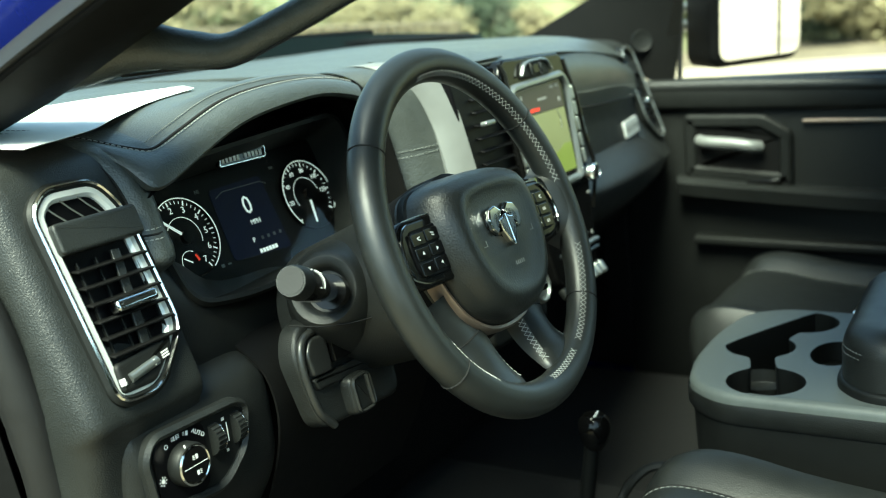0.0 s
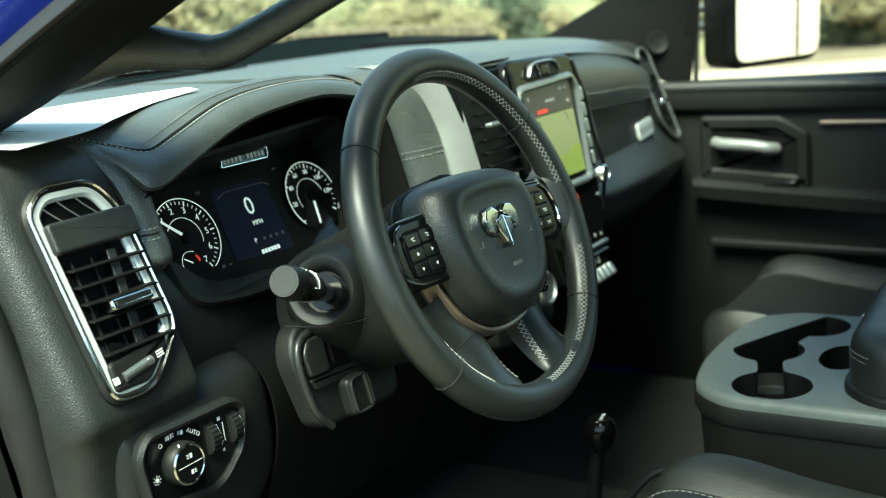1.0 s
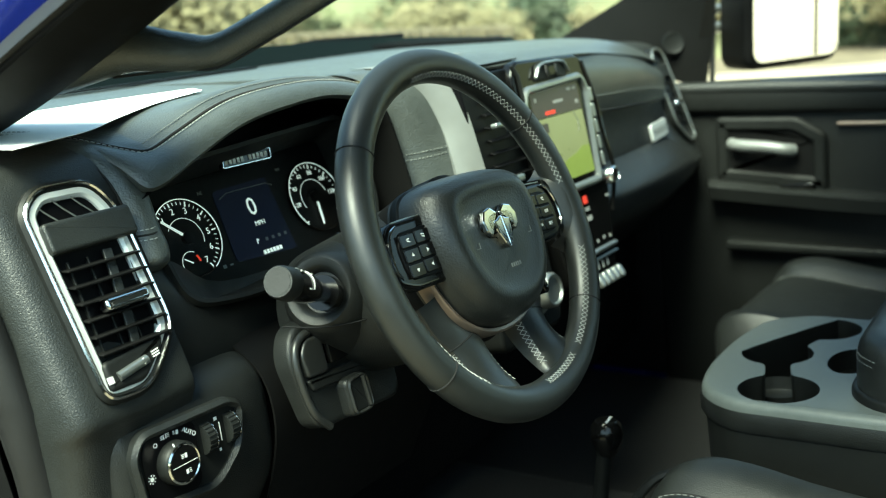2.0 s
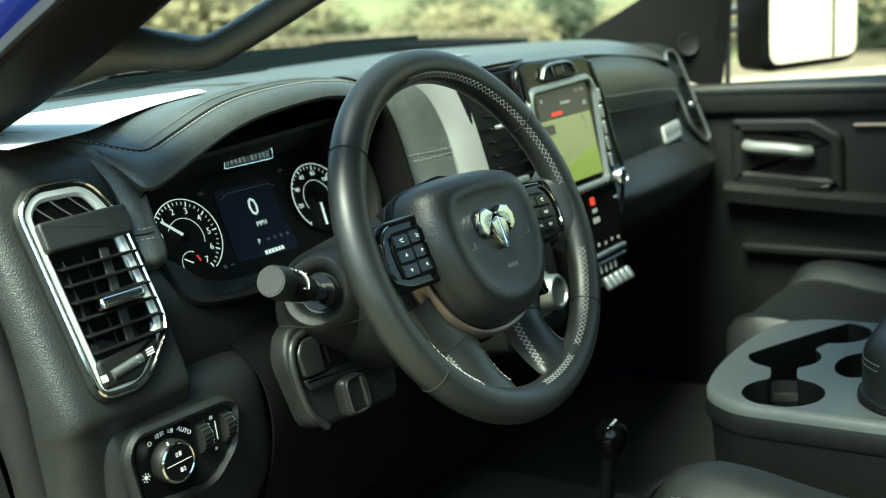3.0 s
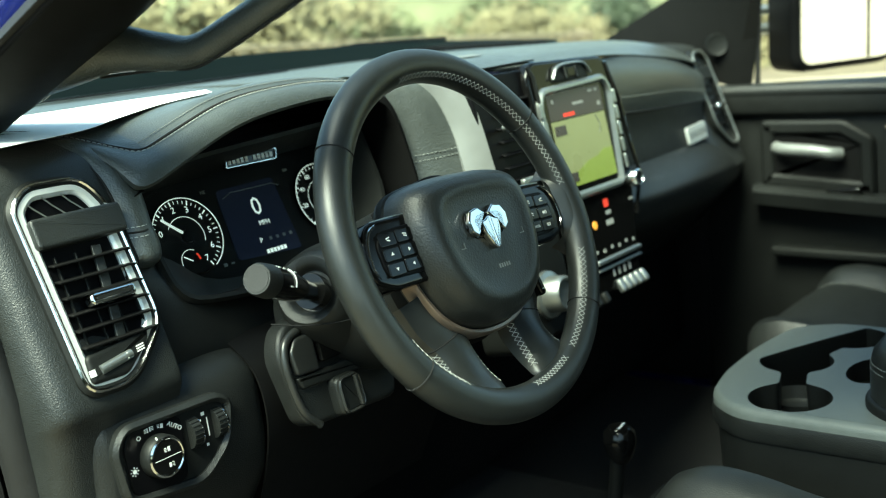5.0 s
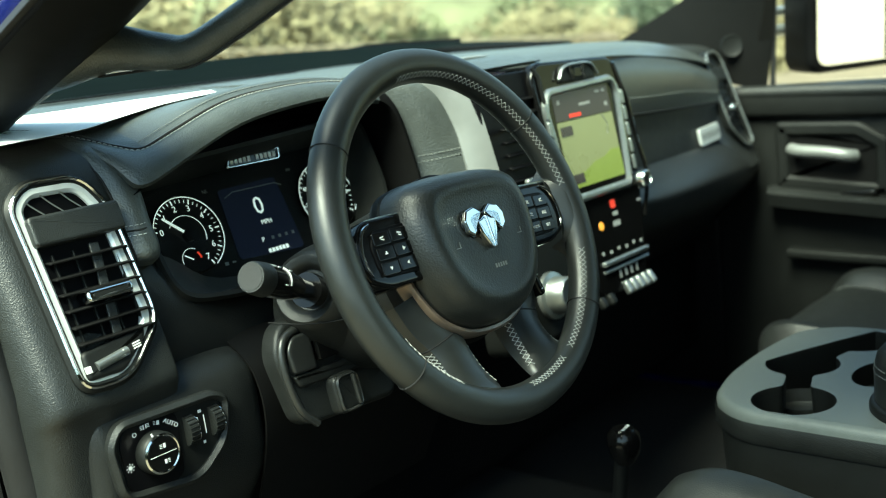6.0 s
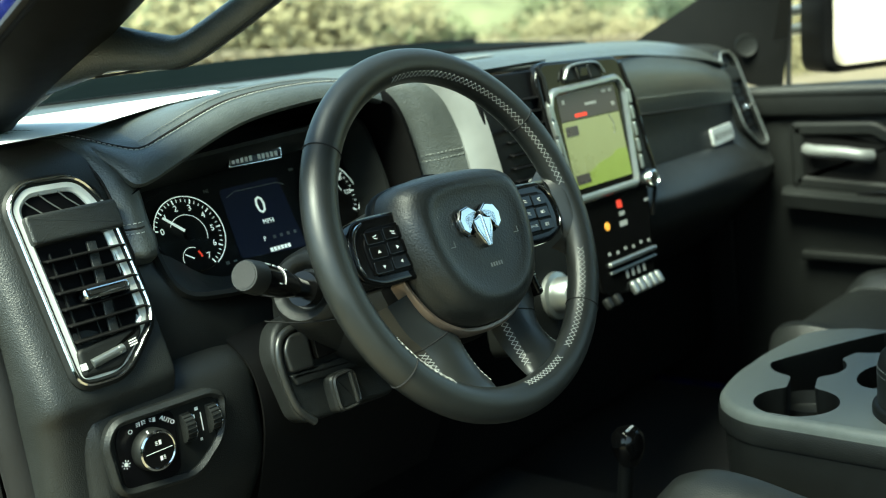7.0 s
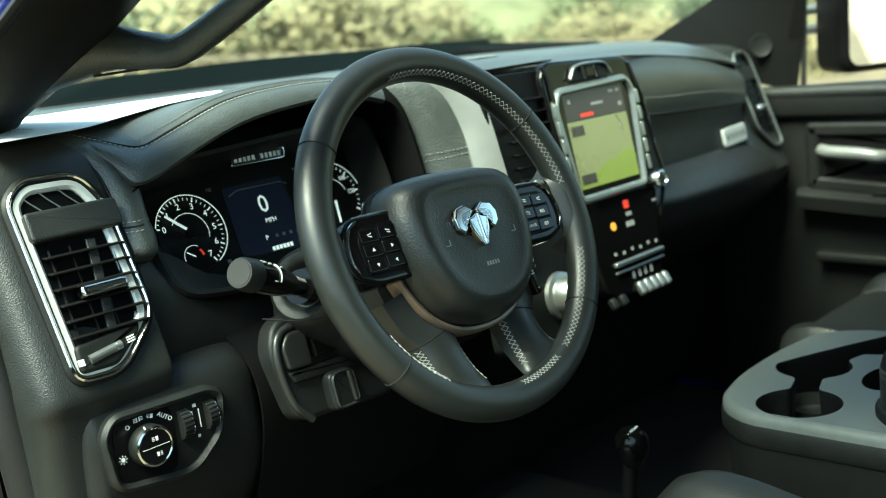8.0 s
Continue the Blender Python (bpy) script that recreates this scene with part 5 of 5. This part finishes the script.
# ---------------------------------------------------------------- seats
def seat(name, label, x0, x1, front, zt):
    s = thing(name, label, "seat", ((x0 + x1) / 2, front - 0.3, 0.85))
    cx, w = (x0 + x1) / 2, (x1 - x0)
    rows = []
    for i in range(25):
        f = -1 + 2 * i / 24
        x = cx + f * w / 2
        side = 0.028 * math.exp(-((abs(f) - 0.78) / 0.16) ** 2)
        fall = 0.10 * max(0, (abs(f) - 0.86) / 0.14) ** 2
        groove = 0.006 * math.exp(-((abs(f) - 0.58) / 0.025) ** 2)
        shift = 0.05 * abs(f) ** 4
        prof = [(-0.58, -0.03), (-0.4, -0.035), (-0.2, -0.02), (-0.1, -0.004), (-0.045, -0.004), (-0.012, -0.024), (0.0, -0.06), (-0.004, -0.12), (-0.02, -0.2)]
        rows.append(spline([(x, front + y - shift, zt + z + (side - fall - groove) * (1 if z > -0.1 else 0.4)) for y, z in prof], 4))
    cushion = part("cushion", sheet(rows, 0.01), "seat", s)
    for f in (-0.58, 0.58):
        i = round((f + 1) * 12)
        bm = bmesh.new()
        for d in (-0.004, 0.004):
            stitches([p + Vector((d, 0, 0.001)) for p in rows[i][:24]], bm, 0.005, 0.003, 0.0006)
        part("stitching", bm, "thread_dark", cushion)
        part("seam", tube([p + Vector((0, 0, 0.0006)) for p in rows[i][:24]], 0.0012, 5), "seam", cushion)
    part("backrest", block(w * 0.96, 0.14, 0.62, 0.06, pose(cx, front - 0.62, zt - 0.04, 12, 0, 0)), "seat", s)
    part("seat_base", block(w * 0.9, 0.46, zt - 0.9, 0.02, pose(cx, front - 0.32, 0.80)), "black", s)
    return s


seat("driver_seat", "black leather driver seat with grey twin stitching", -0.68, -0.215, -0.035, 1.238)
seat("passenger_seat", "black leather front passenger seat", 0.30, 0.79, 0.125, 1.225)

# ---------------------------------------------------------------- shift lever and floor
lev = thing("transfer_case_lever", "black shift lever with chrome-lettered round knob", "gear lever", (-0.105, 0.12, 0.95))
part("shaft", tube([(-0.105, 0.13, 0.95), (-0.108, 0.115, 1.1), (-0.112, 0.10, 1.185)], 0.011, 12), "dark", lev)
part("knob", lathe([(0.011, -0.03), (0.019, -0.018), (0.0235, 0.0), (0.022, 0.014), (0.015, 0.022), (0, 0.024)], Matrix.Translation((-0.114, 0.096, 1.2)), 28), "gloss", lev)
bm = bmesh.new()
for k in range(4):
    bar(0.0036, 0.0036, Matrix.Translation((-0.114, 0.096, 1.2245)), bm, -0.009 + k * 0.006, -0.006 + 0.001 * k, -0.0010)
part("knob_marks", bm, "white", lev)
part("boot", lathe([(0.09, 0), (0.07, 0.03), (0.03, 0.09), (0.014, 0.13)], Matrix.Translation((-0.105, 0.125, 0.93)), 20), "carpet", lev)
floor = part("floor", block(1.66, 1.9, 0.06, 0.01, pose(0, -0.05, 0.86)), "carpet")
tagged(floor, "black carpeted cab floor", "floor", kind="structure")
part("tunnel", block(0.36, 0.75, 0.09, 0.04, pose(0.0, 0.25, 0.88)), "carpet", floor)
rail = part("floor_rail", tube(spline([(-0.20, 0.02, 1.02), (-0.15, 0.05, 1.10), (-0.115, 0.02, 1.15), (-0.10, -0.04, 1.155)], 6), 0.007, 8), "dark", console)

# ---------------------------------------------------------------- passenger door
door = thing("passenger_door", "closed black truck door with silver pull handle", "car door", (0.87, -0.1, 0.95))
DX = 0.845
part("door_panel", block(0.06, 1.25, 0.72, 0.012, pose(DX + 0.045, -0.2, 0.88)), "dark", door)
part("door_sill_pad", tube([(DX + 0.012, 0.42, 1.588), (DX + 0.010, 0.2, 1.586), (DX + 0.008, -0.2, 1.574), (DX + 0.008, -0.8, 1.56)], 0.016, 12), "hard", door)
part("upper_pad", block(0.03, 1.22, 0.055, 0.012, pose(DX + 0.012, -0.2, 1.525, 1.2, 0, 0)), "dark", door)
PD = Matrix(((0, 0, -1, DX + 0.012), (-1, 0, 0, 0.15), (0, 1, 0, 1.455), (0, 0, 0, 1)))
bez = rounded([(-0.118, -0.068), (0.115, -0.09), (0.115, 0.03), (0.056, 0.066), (-0.118, 0.07)], 0.012)
hp = part("handle_surround", frame_ring(bez, 0.028, 0, 0.016, PD, 0.006), "dark", door)
part("handle_cup", plate(shrink(bez, 0.024), 0, 0.006, PD), "black", hp)
part("pull_handle", tube(spline([PD @ Vector(p) for p in [(-0.082, 0.014, 0.018), (-0.06, 0.012, 0.03), (0.0, 0.008, 0.034), (0.035, 0.002, 0.03), (0.05, -0.002, 0.016)]], 5), 0.013, 12, flat=1.0), "silver", hp, "satin silver pull handle")
part("armrest", loft_x([(DX - 0.05, [(0.27, 1.382), (0.05, 1.365), (-0.2, 1.35), (-0.7, 1.33)]), (DX - 0.02, [(0.28, 1.392), (0.05, 1.372), (-0.2, 1.358), (-0.7, 1.338)]), (DX + 0.03, [(0.28, 1.388), (0.05, 1.368), (-0.2, 1.355), (-0.7, 1.335)])], thick=0.03), "hard", door)
part("switch_pack", block(0.03, 0.07, 0.012, 0.003, pose(DX - 0.01, 0.09, 1.373, -5, 0, 0)), "gloss", door)
part("trim_line", block(0.010, 0.75, 0.008, 0.003, pose(DX + 0.008, -0.36, 1.497, 0.6, 0, 0)), "bronze", door)
part("map_pocket", block(0.04, 0.9, 0.02, 0.006, pose(DX - 0.0, -0.2, 1.225, 1.5, 0, 0)), "dark", door)

# ---------------------------------------------------------------- passenger mirror
mir = thing("door_mirror", "black towing mirror with chrome-edged glass outside the passenger window", "mirror", (0.95, 0.3, 1.6))
MC = Vector((1.06, 0.150, 1.760))
MN = Vector((-0.80, -1.25, -0.07)).normalized()
mg_m = look(MC, MC + MN) @ pose(0, 0, 0, 0, 180, 0)
part("mirror_housing", plate(rounded(box2(0.27, 0.30), 0.04), -0.09, 0.0, mg_m, 0.02, bottom=True), "black", mir)
part("mirror_glass", plate(rounded(box2(0.24, 0.265), 0.03), -0.004, 0.004, mg_m), "mirror", mir, "bright mirror glass")
part("glass_divider", plate(rounded(box2(0.006, 0.262, 0.055, 0.0), 0.002), 0.0035, 0.0052, mg_m), "black", mir)
for z, r_ in ((1.700, 0.017), (1.742, 0.015)):
    part("mirror_arm", tube(spline([(0.905, 0.375, z), (0.955, 0.350, z + 0.006), (1.02, 0.325, z + 0.010), (1.075, 0.275, z + 0.012)], 5), r_, 14, flat=0.75), "satin", mir, "silver telescopic arm")
part("mirror_foot", block(0.035, 0.09, 0.12, 0.012, pose(0.905, 0.385, 1.665)), "black", mir)

# ---------------------------------------------------------------- cab shell
shell = thing("truck_cab", "dark-trimmed cab shell of a blue pickup truck", "truck body", (0, 0, 0.9), kind="structure")
# right windscreen pillar
part("right_pillar", sheet([[(0.885, 0.30, 1.59), (0.865, 0.36, 1.61), (0.855, 0.50, 1.66), (0.86, 0.68, 1.70)],
            [(0.885, 0.285, 1.70), (0.86, 0.305, 1.70), (0.848, 0.38, 1.755), (0.855, 0.47, 1.795)],
            [(0.875, 0.275, 1.82), (0.85, 0.275, 1.82), (0.83, 0.28, 1.845), (0.83, 0.34, 1.865)],
            [(0.85, -0.04, 2.09), (0.80, -0.06, 2.10), (0.75, -0.04, 2.105), (0.74, 0.01, 2.11)]], 0.01), "trim", shell)
part("window_channel", tube([(0.888, 0.287, 1.59), (0.886, 0.273, 1.80), (0.86, -0.04, 2.09)], 0.006, 6), "rubber", shell)
tw = part("tweeter", lathe([(0.024, 0), (0.022, 0.004), (0.018, 0.002), (0, 0.004)], look((0.838, 0.352, 1.692), (-1.0, -0.8, 1.8)) @ pose(0, 0, 0, 0, 180, 0), 28), "dark", shell)
part("roof", block(1.62, 1.89, 0.05, 0.02, pose(0, -0.955, 2.12)), "headliner", shell)
part("rear_wall", block(1.76, 0.06, 1.25, 0.02, pose(0, -1.85, 0.9)), "headliner", shell)
part("right_rear_side", block(0.06, 1.1, 0.66, 0.02, pose(0.88, -1.35, 0.9)), "headliner", shell)
part("bed", block(1.96, 2.0, 0.75, 0.05, pose(0, -2.95, 0.65)), "blue", shell)
part("firewall", block(1.7, 0.05, 0.72, 0.01, pose(0, 0.86, 0.95)), "black", shell)
# left windscreen pillar, with grab handle
PY = [0.66, 0.58, 0.52, 0.45, 0.35, 0.25, 0.12, 0.0, -0.2, -0.4]
E1 = spline([(-0.705, y, z) for y, z in zip(PY, [1.63, 1.672, 1.708, 1.742, 1.772, 1.809, 1.862, 1.925, 2.03, 2.10])], 4)
E2 = spline([(-0.827, y - 0.01, z) for y, z in zip(PY, [1.62, 1.658, 1.69, 1.725, 1.762, 1.801, 1.852, 1.915, 2.02, 2.10])], 4)
rows = []
for a, b in zip(E1, E2):
    rows.append([b + Vector((0.005, 0.02, 0.012)), b, b.lerp(a, 0.25) + Vector((0, -0.016, -0.012)), b.lerp(a, 0.6) + Vector((0, -0.016, -0.014)), b.lerp(a, 0.9) + Vector((0, -0.004, -0.006)), a, a + Vector((0.012, 0.02, 0.006)), a + Vector((0.006, 0.06, 0.03))])
part("left_pillar", sheet(rows, 0.004), "trim", shell)
part("door_seal", sheet([[b + Vector((0.002, 0.0, 0.003)), b + Vector((-0.006, -0.006, 0.010)), b + Vector((0.002, -0.002, 0.020)), b + Vector((0.012, 0.006, 0.026)), b + Vector((0.02, 0.02, 0.028))] for b in E2], 0.002), "rubber", shell)
part("seal_gap", tube([b + Vector((0.001, -0.001, 0.004)) for b in E2], 0.003, 6), "black", shell)
part("door_frame", sheet([[b + Vector((0.016, 0.012, 0.026)), b + Vector((0.0, 0.02, 0.06)), b + Vector((0.0, 0.05, 0.12))] for b in E2], 0.003), "blue", shell, "deep blue painted pillar")
part("left_sill_seal", tube(spline([(-0.872, 0.46, 1.71), (-0.862, 0.35, 1.61), (-0.851, 0.318, 1.5), (-0.842, 0.312, 1.4), (-0.838, 0.312, 1.25), (-0.838, 0.32, 1.0)], 6), 0.017, 12, flat=1.2), "rubber", shell)
part("left_jamb", sheet([[(-0.865, 0.50, 1.72), (-0.93, 0.60, 1.74)], [(-0.868, 0.36, 1.6), (-0.94, 0.46, 1.6)], [(-0.86, 0.33, 1.4), (-0.93, 0.42, 1.4)], [(-0.855, 0.33, 1.0), (-0.92, 0.4, 1.0)]], 0.004), "black", shell)
grab = part("grab_handle", tube(spline([(-0.745, 0.325, 1.792), (-0.712, 0.262, 1.798), (-0.690, 0.205, 1.789), (-0.682, 0.168, 1.787), (-0.676, 0.125, 1.800), (-0.67, 0.03, 1.834), (-0.66, -0.10, 1.885)], 6), 0.0165, 16,
                                taper=[1.9, 1.85, 1.8, 1.72, 1.64, 1.55, 1.46, 1.38, 1.3, 1.23, 1.17, 1.12, 1.08, 1.04, 1.0, 0.96, 0.93] + [0.9 - 0.006 * k for k in range(20)]), "leather", shell, "grey grab handle")
part("grab_seam", tube(spline([(-0.716, 0.272, 1.772), (-0.694, 0.205, 1.7735), (-0.686, 0.166, 1.772), (-0.680, 0.118, 1.787), (-0.675, 0.03, 1.819), (-0.665, -0.10, 1.87)], 6), 0.0014, 6), "seam", shell)
kick = part("kick_panel", block(0.03, 0.5, 0.6, 0.01, pose(0.865, 0.66, 0.92)), "black", shell)
part("kick_panel", block(0.03, 0.5, 0.6, 0.01, pose(-0.868, 0.66, 0.92)), "black", shell)
# windscreen, cowl, bonnet
wind = part("windscreen", sheet([[(-0.80, 0.80, 1.70), (-0.4, 0.90, 1.735), (0, 0.93, 1.74), (0.4, 0.90, 1.735), (0.82, 0.80, 1.70)],
                                 [(-0.70, -0.06, 2.12), (-0.35, -0.03, 2.14), (0, -0.02, 2.145), (0.35, -0.03, 2.14), (0.72, -0.06, 2.12)]]), "glass", shell)
wind.visible_shadow = False
part("windscreen_base", tube(spline([(-0.82, 0.78, 1.728), (-0.4, 0.87, 1.747), (0, 0.90, 1.752), (0.4, 0.87, 1.747), (0.83, 0.78, 1.728)], 6), 0.012, 8), "black", shell)
part("bonnet", loft_x([(-0.92, [(0.95, 1.66), (1.4, 1.66), (2.1, 1.60)]), (-0.8, [(0.95, 1.73), (1.4, 1.735), (2.1, 1.68)]), (-0.35, [(0.98, 1.745), (1.4, 1.75), (2.1, 1.69)]), (0, [(0.98, 1.75), (1.4, 1.765), (2.1, 1.70)]),
                       (0.35, [(0.98, 1.745), (1.4, 1.75), (2.1, 1.69)]), (0.8, [(0.95, 1.73), (1.4, 1.735), (2.1, 1.68)]), (0.92, [(0.95, 1.66), (1.4, 1.66), (2.1, 1.60)])], thick=0.004), "blue", shell, "deep blue bonnet")
BAND = spline([(-0.80, 0.77, 1.722), (-0.66, 0.81, 1.745), (-0.56, 0.835, 1.757), (-0.45, 0.85, 1.769), (-0.3, 0.865, 1.776), (0.0, 0.875, 1.779), (0.5, 0.855, 1.764), (0.86, 0.77, 1.736)], 5)
part("windscreen_band", sheet([[p + Vector((0, -0.02, 1.715 - p.z)) for p in BAND], BAND], 0.004), "frit", shell, "dark edge band of the windscreen")
part("cowl", block(1.7, 0.12, 0.05, 0.02, pose(0, 0.93, 1.68)), "black", shell)
for x in (-0.55, 0.1):
    part("wiper", tube([(x, 0.96, 1.757), (x + 0.25, 0.945, 1.772), (x + 0.55, 0.94, 1.765)], 0.007, 6), "black", shell)
part("body_side", block(0.1, 3.3, 0.7, 0.04, pose(0.975, 0.5, 0.6)), "blue", shell)
part("body_side", block(0.1, 1.6, 0.7, 0.04, pose(-0.93, 1.4, 0.6)), "blue", shell)
part("cab_floor_pan", block(1.8, 3.2, 0.2, 0.04, pose(0, 0.2, 0.62)), "black", shell)
for x in (-0.8, 0.8):
    for y in (1.5, -2.8):
        part("tyre", tube([(x - 0.13, y, 0.43), (x + 0.13, y, 0.43)], 0.43, 28, up=(0, 0, 1)), "black", shell)

# ---------------------------------------------------------------- open driver door
odoor = thing("driver_door", "open black-trimmed driver door with blue outer skin", "car door", (-0.95, 0.62, 0.95))
OD = pose(-0.97, 0.66, 1.0, 0, 0, 168)
part("door_trim", block(1.05, 0.06, 0.62, 0.02, OD @ pose(0.53, 0.03, 0)), "dark", odoor)
part("door_skin", block(1.08, 0.05, 0.75, 0.02, OD @ pose(0.53, -0.03, -0.1)), "blue", odoor)
part("window_frame", tube([OD @ Vector(p) for p in [(0.02, 0, 0.6), (0.35, 0.02, 0.95), (0.6, 0.03, 1.08), (1.0, 0.03, 1.06), (1.05, 0, 0.6)]], 0.025, 8), "blue", odoor)
part("armrest", block(0.6, 0.08, 0.06, 0.02, OD @ pose(0.5, 0.09, 0.36)), "dark", odoor)

# ---------------------------------------------------------------- outside
rng = random.Random(4)
bm = bmesh.new()
bmesh.ops.create_grid(bm, x_segments=40, y_segments=40, size=600)
ground = tagged(part("ground", bm, "soil"), "dry grassy soil round a dirt track", "ground", kind="structure")


track = sheet([[(1.6 + 0.25 * math.sin(k * 0.7), -60 + k * 4, 0.004), (21.0 + 1.6 * math.sin(k * 0.5 + 1), -60 + k * 4, 0.004)] for k in range(26)])
tagged(part("road", track, "dirt"), "pale sandy dirt clearing beside the truck", "road", kind="structure")


def leaf_mass(name, label, cat, spots, mat, leaf=0.12, trunk=None):
    """A crown of many small leaf blades scattered through clumps."""
    verts, faces = [], []
    for cx, cy, cz, r, n in spots:
        for _ in range(n):
            d = Vector((rng.gauss(0, 1), rng.gauss(0, 1), rng.gauss(0, 1))).normalized() * r * rng.random() ** 0.4
            c = Vector((cx, cy, max(0.05, cz + d.z * 0.8))) + Vector((d.x, d.y, 0))
            a = Vector((rng.gauss(0, 1), rng.gauss(0, 1), rng.gauss(0, 1))).normalized() * leaf
            b = a.orthogonal().normalized() * leaf * 0.45
            k = len(verts)
            verts += [c - a, c + b, c + a, c - b]
            faces.append((k, k + 1, k + 2, k + 3))
    me = bpy.data.meshes.new(name)
    me.from_pydata(verts, [], faces)
    me.materials.append(M[mat])
    return me


def bush(x, y, h, spread, mat, n=7, leaves=260, leaf=0.10):
    tree = thing("bush", "leafy bush round the dirt clearing, those behind the cab added to block light", "bush", (x, y, 0), "bushes round the clearing")
    for k in range(3):
        stem = part("stem", tube([Vector((x + 0.1 * k, y, 0)), Vector((x + rng.uniform(-0.4, 0.4), y + rng.uniform(-0.4, 0.4), h * 0.75))], 0.06, 6, taper=[1, 0.4]), "bark", tree)
    spots = [(x + rng.uniform(-1, 1) * spread, y + rng.uniform(-1, 1) * spread, rng.uniform(0.15, 0.95) * h, rng.uniform(0.5, 1.0) * spread * 0.8, leaves) for _ in range(n)]
    crown = new("crown", leaf_mass("crown", "", "", spots, mat, leaf))
    crown.parent = tree
    crown.matrix_parent_inverse = tree.matrix_basis.inverted()


for i in range(34):
    ang = radians(-14 + i * 3.9 + rng.uniform(-1.5, 1.5))
    dist = rng.uniform(24, 31) if ang < radians(48) else rng.uniform(13, 19)
    bush(dist * math.cos(ang), dist * math.sin(ang), rng.uniform(1.8, 3.4), 1.5, rng.choice(["leaf", "leaf_dry", "leaf_dry", "leaf_dark"]), 9, 420, 0.13)
# dry hillside that closes the view behind the bushes
hill = []
for k in range(33):
    ang = radians(-40 + k * 5.5)
    hill.append([(d_ * math.cos(ang), d_ * math.sin(ang), -0.3 + h_ * (1 + 0.18 * math.sin(k * 1.7) + 0.1 * math.sin(k * 0.6))) for d_, h_ in ((27, 0.0), (31, 1.2), (38, 4.5), (50, 10.0), (70, 15.0), (95, 17.0))])
tagged(part("hillside", sheet(hill), "hill"), "dry scrubby hillside behind the clearing", "hillside", kind="structure")
# unseen dark bushes, added left and behind to block low sky light
for i in range(14):
    ang = radians(122 + i * 9)
    dist = rng.uniform(8.6, 10.5)
    bush(dist * math.cos(ang) - 0.8, dist * math.sin(ang), rng.uniform(2.2, 3.2), 1.4, "leaf_dark", 12, 420, 0.16)

# slatted wooden fence beyond the bonnet
fence = thing("fence", "weathered slatted wooden fence across the clearing", "fence", (6.5, 8.0, 0))
slope = lambda x: 1.98 - 0.045 * (x - 3)
for k in range(7):
    part("post", block(0.14, 0.14, slope(1.5 + k * 1.9) + 0.06, 0.01, pose(1.5 + k * 1.9, 8.06, 0)), "wood", fence)
for dz in (0.0, -0.27):
    part("rail", tube([(1.2, 8.0, slope(1.2) + dz), (13.2, 8.0, slope(13.2) + dz)], 0.045, 4), "wood", fence)
first = part("slat", block(0.13, 0.03, 0.30, 0.0), "wood", fence, smooth=False)
first.matrix_basis = pose(1.3, 7.94, slope(1.3) - 0.28)
for k in range(1, 48):
    o = first.copy()
    scene.collection.objects.link(o)
    x = 1.3 + k * 0.25
    o.matrix_basis = pose(x, 7.94, slope(x) - 0.28 + rng.uniform(-0.015, 0.015))
